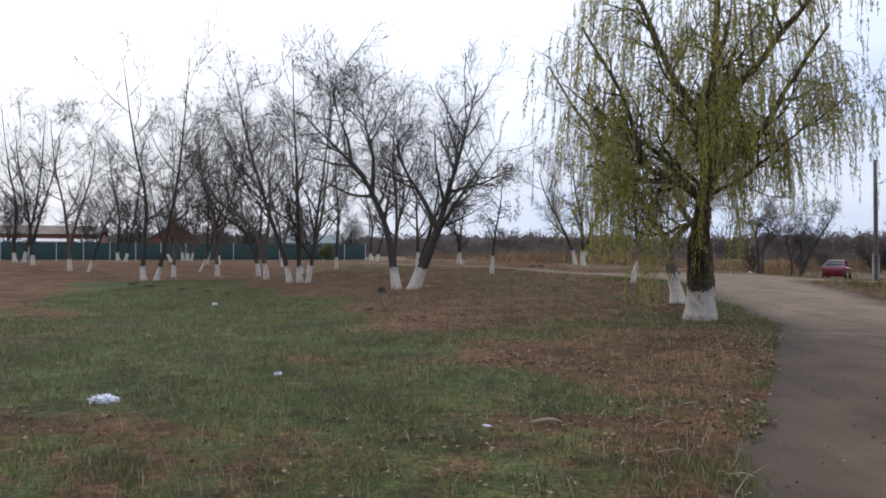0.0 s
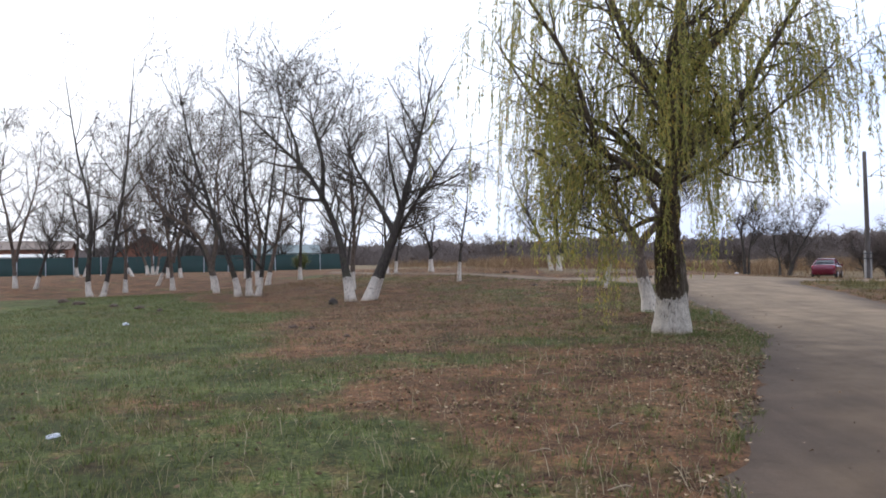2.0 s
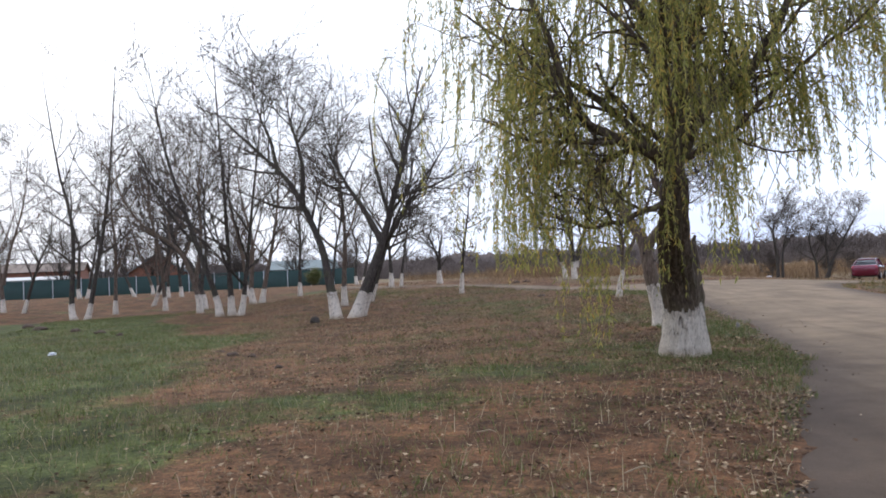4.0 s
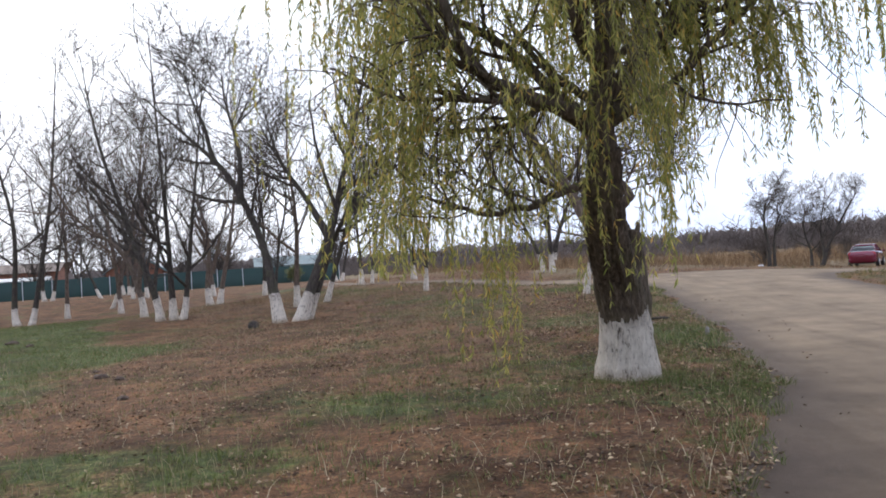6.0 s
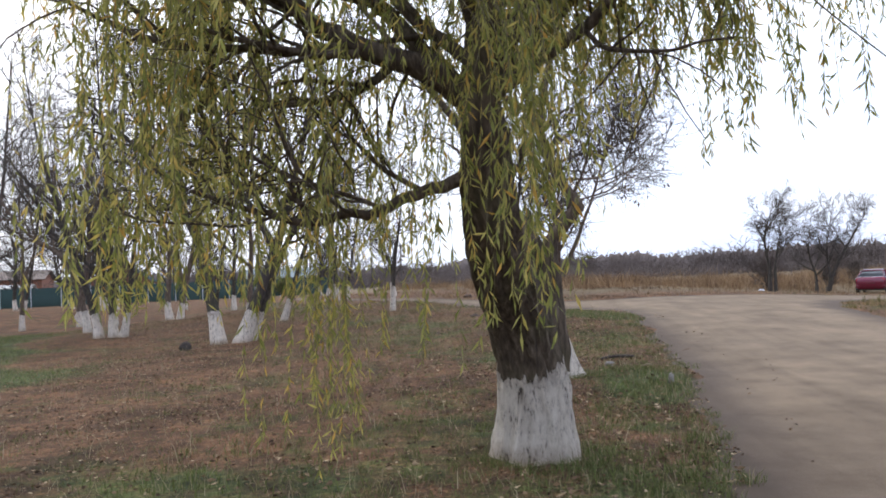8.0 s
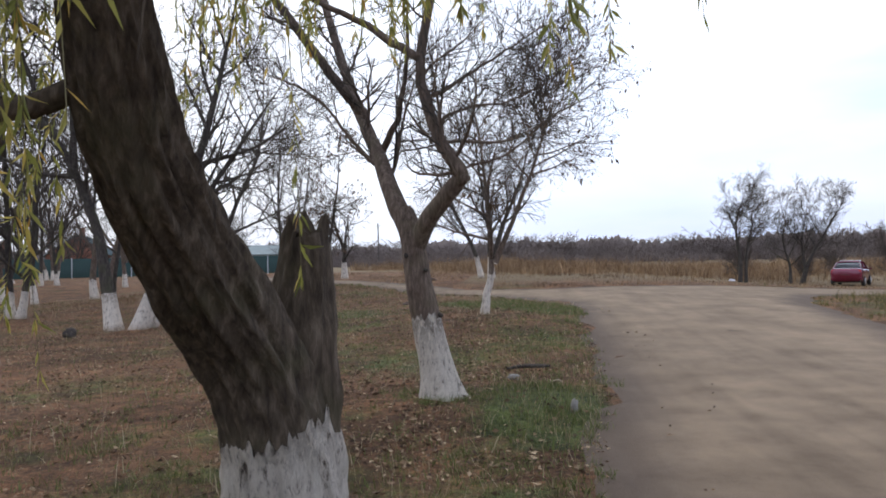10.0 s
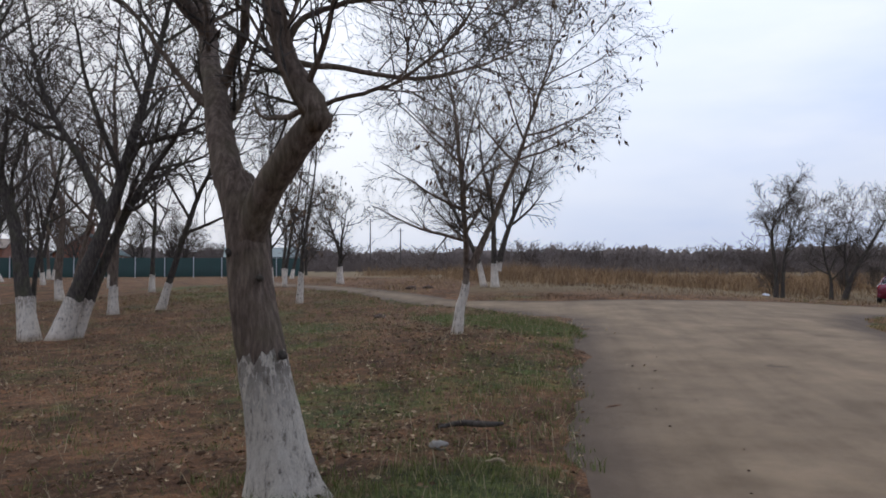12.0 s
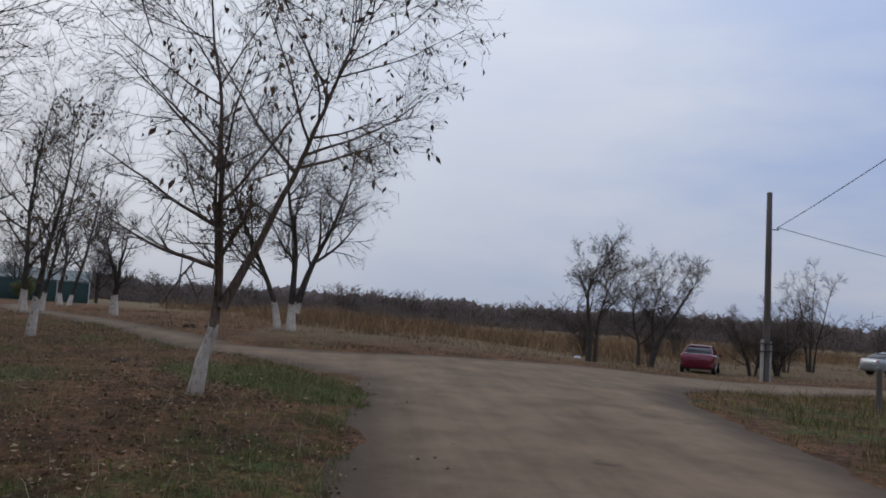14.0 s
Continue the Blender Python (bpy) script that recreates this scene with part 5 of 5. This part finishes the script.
def hedge(x, y, h, w, label, seed):
    rs = np.random.RandomState(seed)
    root = set_thing("bush", x, y, label, "bush")
    st = stems_of(rs, 9, h * 0.8, w * 0.7, 0.03)
    P = np.array([smooth_line(c, 12) for c, _, _ in st])
    R = np.array([np.linspace(a, b, 12) for _, a, b in st])
    P1, R1 = sprout(P, R, 10, 0.15, 1, 50, w * 0.5, 6, rs, 0.1, 0.15, 0.6, 0.4, 0.006)
    v, f = joined([tubes(P, R, 5), tubes(P1, R1, 3)])
    part_np("stems", v, f, M_TWIG, root)
    m = 5200
    pick = P1[rs.randint(0, len(P1), m), rs.randint(1, 6, m)]
    v, f = leaf_cards(pick + rs.normal(size=(m, 3)) * 0.14, rs.normal(size=(m, 3)), rs.uniform(0.07, 0.16, m), 0.5, rs)
    tagged(part_np("leaves", v, f, M_BLADE, root, "dark olive-green leaves"), kind="stuff")


for k, (x, y, h, w) in enumerate(((-70, 78, 7.5, 2.6), (-63, 84, 6.5, 2.2), (-55, 82, 8.0, 2.6), (-49, 88, 7.0, 2.4), (-47, 93, 8.0, 2.6), (-40, 92, 6.5, 2.2), (-36, 97, 7.5, 2.6), (-31, 95, 6.0, 2.4),
                                  (-26, 101, 6.5, 2.4), (-22, 112, 6.0, 2.6), (-38, 112, 8.0, 2.8), (-52, 108, 8.5, 3.0), (-68, 104, 8.5, 3.0), (-80, 92, 8.5, 3.0))):
    rs_k = np.random.RandomState(150 + k)
    bare_tree(x, y, stems_of(rs_k, 4, h, w, 0.14), 150 + k, "bare garden tree standing behind the green fence", wash=0, l1=9, l2=7, l3=6, l4=0, spread=2.6, fine=0.011,
              group="garden trees", start=0.25, bends=2)
hedge(-20.0, 88.4, 2.1, 1.7, "olive-green bush growing before the fence", 61)


# ---------------------------------------------------------------- dry reeds, far woods
def blades(x, y, z, h, w, rs, bend=0.35):
    m = len(x)
    a = rs.uniform(0, 2 * math.pi, m)
    side = np.stack([np.cos(a), np.sin(a), np.zeros(m)], 1) * w[:, None] * 0.5
    la = rs.uniform(0, 2 * math.pi, m)
    lean = np.stack([np.cos(la), np.sin(la), np.zeros(m)], 1) * (h * bend * rs.uniform(0.1, 1.0, m))[:, None]
    p = np.stack([x, y, z], 1)
    up = np.zeros((m, 3))
    up[:, 2] = h
    v = np.stack([p - side, p + side, p + up * 0.55 + lean * 0.35 + side * 0.7, p + up * 0.55 + lean * 0.35 - side * 0.7, p + up * rs.uniform(0.8, 1, m)[:, None] + lean], 1).reshape(-1, 3)
    b = np.arange(m)[:, None] * 5
    return v, [np.concatenate([b + [0, 1, 2, 3]]), np.concatenate([b + [3, 2, 4]])]


def reed_bed():
    rs = np.random.RandomState(31)
    cx, cy = rs.uniform(-12, 75, 15000), 46 + 95 * rs.uniform(0, 1, 15000) ** 1.7
    edge = 47 + np.clip(cx - 10, 0, 60) * 0.72 + np.where(cx < 9, (9 - cx) * 2.2, 0)
    dens = sstep((cy - edge) / 10)
    keep = (rs.uniform(size=15000) < 0.15 + 0.85 * dens) & (cy > edge) & (road_sdf(cx, cy) > 1.0) & (wobble(cx, cy, 0.16) + 0.5 * wobble(cx, cy, 0.5) > -0.25)
    cx, cy, dens = cx[keep], cy[keep], dens[keep]
    per = 13
    x = np.repeat(cx, per) + rs.normal(size=len(cx) * per) * 0.35
    y = np.repeat(cy, per) + rs.normal(size=len(cx) * per) * 0.35
    h = np.repeat(0.25 + 0.95 * dens * np.clip(0.6 + 0.55 * wobble(cx, cy, 0.25) + rs.normal(size=len(cx)) * 0.36, 0.12, 1.7), per) * rs.uniform(0.5, 1.1, len(x))
    v, f = blades(x, y, height(x, y) - 0.05, h, rs.uniform(0.012, 0.036, len(x)), rs, 0.85)
    tagged(part_np("dry_reeds", v, f, M_REED), "dense dry tan reeds and tall grass past the road", "reeds", kind="stuff")


def far_woods():
    """A belt of bare scrub along the horizon, all round."""
    rs = np.random.RandomState(33)
    forms = []
    for s in range(5):
        st = stems_of(rs, 6, 1.0, 0.42, 0.012)
        P = np.array([smooth_line(c, 3) for c, _, _ in st])
        R = np.array([np.linspace(a, b, 3) for _, a, b in st])
        P1, R1 = sprout(P, R, 6, 0.15, 1, 45, 0.34, 2, rs, 0.15, 0.15, 0.6, 0.5, 0.006)
        P2, R2 = sprout(P1, R1, 2, 0.1, 1, 45, 0.20, 2, rs, 0.1, 0.2, 0.8, 0.6, 0.006)
        forms.append(joined([tubes(P, R, 3), tubes(P1, R1, 3), tubes(P2, R2, 3)]))
    vs, fs, off = [], [], 0
    for k in range(840):
        if k < 520:
            az = radians(rs.uniform(-32, 46))
        else:
            az = radians(rs.uniform(46, 328))
        d = rs.uniform(165, 240) if k % 3 else rs.uniform(240, 330)
        if k >= 640:
            az, d = radians(rs.uniform(-30, 44)), rs.uniform(325, 345)
        elif az < radians(-5) and d < 150:
            d += 70
        x, y = math.sin(az) * d + 8, math.cos(az) * d + 15
        h = rs.uniform(1.6, 2.9) * (1.0 + 0.7 * (d > 210)) + (1.2 if rs.uniform() < 0.05 else 0)
        if k >= 640:
            h = rs.uniform(8.6, 11.2) + (3.0 if rs.uniform() < 0.10 else 0)
        v, f = forms[k % 5]
        a = rs.uniform(0, 6.28)
        c, s = math.cos(a), math.sin(a)
        wide = rs.uniform(1.3, 2.4)
        q = np.stack([(v[:, 0] * c - v[:, 1] * s) * h * wide + x, (v[:, 0] * s + v[:, 1] * c) * h * wide + y, v[:, 2] * h + gz(x, y) - 0.2], 1)
        vs.append(q)
        fs.append(f[0] + off)
        off += len(q)
    tagged(part_np("far_woods", np.concatenate(vs), np.concatenate(fs), M_WOODS), "far belt of bare grey-brown scrub along the horizon", "woods", kind="stuff")
    # the closed wood behind it
    n = 2880
    az = np.linspace(0, 2 * math.pi, n, endpoint=False)
    top = 9.0 + 0.9 * np.sin(az * 23) * np.sin(az * 7) + 0.7 * np.sin(az * 61 + 1) + 0.5 * np.sin(az * 173 + 2 * np.sin(az * 31)) + 2.2 * rs.uniform(size=n) ** 2
    rings = []
    for r, z in ((352, -1.0), (350, top * 0.55), (356, top), (380, top * 0.9)):
        rings.append(np.stack([np.sin(az) * r + 8, np.cos(az) * r + 15, np.zeros(n) + z], 1))
    i, j = np.meshgrid(np.arange(3), np.arange(n), indexing="ij")
    f = np.stack([i * n + j, (i + 1) * n + j, (i + 1) * n + (j + 1) % n, i * n + (j + 1) % n], -1).reshape(-1, 4)
    tagged(part_np("backdrop", np.concatenate(rings), f, M_WOODS), "distant closed bare woodland along the horizon", "woodland", kind="structure")


def dry_field():
    """Short withered grass between the road and the reeds."""
    rs = np.random.RandomState(35)
    m = 60000
    x, y = rs.uniform(-10, 48, m), 40 + 34 * rs.uniform(0, 1, m) ** 1.3
    keep = (road_sdf(x, y) > 0.25) & (y > 40.5 + np.clip(x - 10, -20, 60) * 0.33) & (wobble(x, y, 0.6) + 0.6 * wobble(x, y, 1.9) > rs.uniform(-0.9, 0.5, m))
    x, y = x[keep], y[keep]
    h = rs.uniform(0.05, 0.22, len(x)) * np.clip(0.7 + 0.8 * wobble(x, y, 0.4), 0.3, 1.6)
    v, f = blades(x, y, height(x, y) - 0.03, h, rs.uniform(0.012, 0.03, len(x)), rs, 1.1)
    tagged(part_np("withered_grass", v, f, M_REED), "short withered brown grass between the road and the reeds", "grass", kind="stuff")


def scrub():
    """Low bare bushes standing about in the reeds."""
    for k, (x, y, h, w) in enumerate(((20.5, 62.0, 1.9, 1.1), (23.8, 60.8, 2.2, 1.1), (29.0, 70.0, 2.2, 1.4), (36.0, 72.0, 2.4, 1.5))):
        rs_k = np.random.RandomState(210 + k)
        bare_tree(x, y, stems_of(rs_k, 7, h, w, 0.03), 210 + k, "low bare russet bush standing in the dry reeds", wash=0, l1=8, l2=6, l3=5, l4=0, spread=0.7, fine=0.006,
                  group="bushes in the reeds", name="shrub", start=0.15, twig=M_TWIG_RED, bends=2)


reed_bed()
dry_field()
scrub()
far_woods()


# ---------------------------------------------------------------- grass, fallen leaves, litter
def near_lane(rs, m, reach):
    """Random places on the meadow, denser towards the lane."""
    y = -1 + 46 * rs.uniform(0, 1, m) ** 1.15
    side = reach * rs.uniform(0, 1, m) ** 1.5
    x = np.interp(y, [-1, 2.9, 9, 16, 20, 24, 31, 34, 46], [1.8, 3.1, 5.2, 7.4, 8.2, 8.7, 8.6, 7.6, 0]) - side + 0.25
    return x, y


def tufts():
    rs = np.random.RandomState(57)
    cx, cy = near_lane(rs, 5200, 9)
    e = road_sdf(cx, cy)
    keep = (e > -0.05) & (rs.uniform(size=len(cx)) < np.clip(np.exp(-np.abs(e) / 0.7) * np.clip(0.35 + 1.1 * wobble(cx, cy, 1.2), 0.05, 1) + 0.5 * np.exp(-np.hypot(cx - 6, cy - 17.2) / 2.2) + 0.12, 0, 1))
    cx, cy = cx[keep], cy[keep]
    ang = rs.uniform(0, 6.28, 46)
    spots = ((5.98, 16.62, 0.40), (6.31, 21.0, 0.24))
    for tx, ty, tr in spots:
        cx, cy = np.r_[cx, tx + np.cos(ang) * (tr + rs.uniform(0, 0.25, 46))], np.r_[cy, ty + np.sin(ang) * (tr + rs.uniform(0, 0.25, 46))]
    k = np.repeat(np.arange(len(cx)), 26)
    x, y = cx[k] + rs.normal(size=len(k)) * 0.05, cy[k] + rs.normal(size=len(k)) * 0.05
    h = rs.uniform(0.05, 0.17, len(x)) * rs.uniform(0.5, 1.0, len(cx))[k]
    v, f = blades(x, y, height(x, y) - 0.02, h, rs.uniform(0.004, 0.009, len(x)), rs, 1.0)
    tagged(part_np("grass_tufts", v, f, M_BLADE), "dark green grass tufts along the lane and round trunks", "grass", kind="stuff")


def scatter_grass():
    rs = np.random.RandomState(51)
    cx, cy = near_lane(rs, 17000, 24)
    k = rs.randint(0, len(cx), 250000)
    x, y = cx[k] + rs.normal(size=len(k)) * 0.07, cy[k] + rs.normal(size=len(k)) * 0.07
    ux, uy = near_lane(rs, 260000, 24)
    x, y = np.r_[x, ux], np.r_[y, uy]
    g = green(x, y) * (0.75 + 0.5 * wobble(x, y, 1.7)) + 0.07
    keep = (rs.uniform(size=len(x)) < np.clip(g, 0.11, 1)) & (road_sdf(x, y) > 0.05)
    x, y = x[keep], y[keep]
    h = rs.uniform(0.04, 0.13, len(x)) * (0.7 + 0.5 * green(x, y))
    v, f = blades(x, y, height(x, y) - 0.02, h, rs.uniform(0.005, 0.010, len(x)), rs, 0.9)
    tagged(part_np("grass", v, f, M_BLADE), "short patchy green meadow grass", "grass", kind="stuff")
    cx, cy = rs.uniform(11, 26, 3600), rs.uniform(18, 46, 3600)
    k = rs.randint(0, len(cx), 46000)
    tall = rs.gamma(2.0, 0.5, len(cx))[k]
    x, y = cx[k] + rs.normal(size=len(k)) * 0.10, cy[k] + rs.normal(size=len(k)) * 0.10
    keep = (road_sdf(x, y) > 0.1) & (x - 13 > (y - 28) * 0.2)
    x, y, tall = x[keep], y[keep], tall[keep]
    v, f = blades(x, y, height(x, y) - 0.02, np.clip(rs.uniform(0.05, 0.20, len(x)) * tall, 0.03, 0.5) * (0.35 + 0.75 * sstep(road_sdf(x, y))), rs.uniform(0.008, 0.018, len(x)), rs, 0.9)
    tagged(part_np("verge_grass", v, f, M_VERGE), "rough yellow-green grass on the raised verge", "grass", kind="stuff")
    x, y = near_lane(rs, 17000, 16)
    keep = road_sdf(x, y) > 0.1
    x, y = x[keep], y[keep]
    v, f = blades(x, y, height(x, y) - 0.02, rs.uniform(0.08, 0.34, len(x)) * rs.uniform(0.4, 1, len(x)), rs.uniform(0.004, 0.008, len(x)), rs, 1.1)
    tagged(part_np("dry_stalks", v, f, M_STRAW), "thin dry straw stalks standing in the grass", "stalks", kind="stuff")


def scatter_leaves():
    rs = np.random.RandomState(52)
    x, y = near_lane(rs, 190000, 15)
    ed = road_sdf(x, y)
    dens = np.clip(1.05 - 1.15 * green(x, y), 0.08, 1) * np.clip(0.4 + 0.7 * wobble(x, y, 0.8) + 0.6 * wobble(x, y, 3.1), 0.04, 1)
    keep = (rs.uniform(size=len(x)) < dens) & (ed > -0.02)
    x, y = x[keep], y[keep]
    lx, ly = near_lane(rs, 150, 0.6)
    lx = lx + 0.9 * rs.uniform(size=150)
    wx, wy = rs.normal(6.3, 1.6, 7000), rs.uniform(15, 33, 7000)
    ok = (road_sdf(wx, wy) > 0.02) & (rs.uniform(size=7000) < np.clip(0.3 + 0.9 * wobble(wx, wy, 1.3), 0.04, 1))
    wx, wy = wx[ok], wy[ok]
    x, y = np.r_[x, lx, wx], np.r_[y, ly, wy]
    m = len(x)
    size = rs.uniform(0.022, 0.062, m)
    size[-len(wx):] *= 1.45
    a = rs.uniform(0, 6.28, m)
    pos = np.stack([x, y, height(x, y) + np.where(road_sdf(x, y) > 0, rs.uniform(0.010, 0.035, m), 0.012)], 1)
    way = np.stack([np.cos(a), np.sin(a), rs.uniform(-0.1, 0.25, m)], 1)
    v, f = leaf_cards(pos, way, size, 0.46, rs, 0.3)
    tagged(part_np("fallen_leaves", v, f, M_LITTER), "scattered brown and straw-coloured fallen leaves", "leaves", kind="stuff")


def lump(name, x, y, s, flat, mat, label, category, seed, rise=0.2, group=""):
    bm = bmesh.new()
    bmesh.ops.create_icosphere(bm, subdivisions=3, radius=1)
    for v in bm.verts:
        q = v.co * 1.7 + Vector((seed * 3.1, 0, 0))
        v.co *= 1 + 0.42 * noise.noise(q) + 0.22 * noise.noise(q * 2.7)
        v.co = Vector((v.co.x * s, v.co.y * s * 0.8, v.co.z * s * flat))
    ob = part(name, bm, mat, smooth=True)
    ob.matrix_basis = pose(x, y, gz(x, y) + s * flat * rise, 0, 0, seed * 40)
    return tagged(ob, label, category, group)


def crumpled_bag(x, y, s, seed, label):
    bm = bmesh.new()
    bmesh.ops.create_icosphere(bm, subdivisions=4, radius=1)
    for v in bm.verts:
        q = v.co * 2.2 + Vector((seed * 5.3, 1, 0))
        crease = abs(noise.noise(q * 1.6)) + 0.5 * abs(noise.noise(q * 4.1))
        v.co *= 0.7 + 0.75 * crease
        v.co = Vector((v.co.x * s * 1.35, v.co.y * s * 0.8, max(v.co.z, -0.35) * s * 0.55))
    ob = part("plastic_bag", bm, M_BAG, smooth=False)
    ob.matrix_basis = pose(x, y, gz(x, y) + s * 0.20, 0, 0, seed * 50)
    return tagged(ob, label, "litter", "litter on the meadow")


def stick(x, y, ln, r, turn, mat, label, category="stick", bend=0.08):
    p = smooth_line([(-ln / 2, 0, 0), (-ln * 0.15, bend * ln, 0.01), (ln * 0.2, -bend * ln * 0.4, 0.03), (ln / 2, bend * ln * 0.6, 0.01)], 12)
    rr = r * (1 - 0.5 * np.linspace(-1, 1, 12) ** 2)
    ob = part_np("stick", *tubes(p[None], rr[None], 7), mat, smooth=True)
    ob.matrix_basis = pose(x, y, gz(x, y) + r * 0.8 + 0.03, 0, 0, turn)
    return tagged(ob, label, category, "sticks on the ground")


M_VERGE = foliage_material("verge_blade", [(0.0, (0.055, 0.062, 0.018)), (0.45, (0.115, 0.115, 0.034)), (0.7, (0.20, 0.160, 0.065)), (1.0, (0.31, 0.23, 0.12))], 0.65, 0.2, 0.5)
M_DRYWOOD = simple_mat("bleached_dry_wood", [(0.3, (0.20, 0.145, 0.09)), (0.7, (0.33, 0.26, 0.17))], 12, 0.85, 0.3)
M_STONE = simple_mat("grey_stone", [(0.3, (0.15, 0.135, 0.12)), (0.7, (0.27, 0.245, 0.21))], 9, 0.9, 0.4)
scatter_grass()
tufts()
scatter_leaves()
crumpled_bag(-2.62, 5.58, 0.105, 1, "crumpled white plastic bag lying on the grass")
crumpled_bag(-7.65, 21.6, 0.10, 2, "small scrap of white plastic on the grass")
crumpled_bag(1.34, 4.8, 0.035, 3, "tiny white plastic scrap in the grass")
crumpled_bag(17.45, 52.0, 0.12, 4, "white plastic scrap lying at the edge of the reeds")
crumpled_bag(-1.4, 7.6, 0.045, 5, "small pale plastic scrap in the grass")
lump("tree_stump", -4.0, 31.2, 0.20, 0.9, M_BARK, "small dark sawn stump by the forked tree", "stump", 3, 0.4)
for k, (x, y, s) in enumerate(((-2.45, 19.6, 0.30), (-1.9, 19.2, 0.22), (-0.6, 16.9, 0.22), (-12.5, 30.5, 0.5), (-14.5, 31.5, 0.6), (-11.0, 29.5, 0.45), (-16.0, 33.0, 0.6), (4.0, 34.8, 0.42), (2.8, 46.0, 0.55), (3.4, 46.6, 0.45), (-3.0, 20.4, 0.2), (-9.8, 28.6, 0.35))):
    lump("earth_clod", x, y, s * 0.42, 0.5, M_CLOD, "dark clod of turned earth on the meadow", "earth", k + 5, 0.1, "earth clods")
for k, (x, y, ln, r, a) in enumerate(((1.85, 4.84, 0.40, 0.040, 5), (2.9, 4.9, 0.34, 0.014, 30), (2.75, 3.9, 0.40, 0.013, 12), (3.35, 5.9, 0.26, 0.014, 8), (2.9, 6.9, 0.28, 0.012, -10), (3.6, 7.8, 0.30, 0.010, 40),
                                       (4.3, 9.6, 0.3, 0.012, 22), (3.2, 11.0, 0.3, 0.012, -30), (7.6, 22.0, 0.24, 0.03, -25), (4.6, 11.2, 0.26, 0.01, 60), (1.2, 9.0, 0.35, 0.01, 0), (3.1, 3.3, 0.32, 0.012, -35))):
    stick(x, y, ln * 0.66, r * 0.5, a, M_DRYWOOD, "short bleached dry stick lying on the grass")
stick(7.3, 23.3, 0.6, 0.03, 10, M_BARK, "dark fallen branch beside the lane", "branch", 0.2)
lump("stone", 7.72, 20.55, 0.045, 1.7, M_STONE, "upright grey stone stub in the grass", "stone", 2, 0.6, "stones")
lump("stone", 7.1, 22.6, 0.07, 0.6, M_STONE, "small pale stone lying in the leaves", "stone", 9, 0.4, "stones")
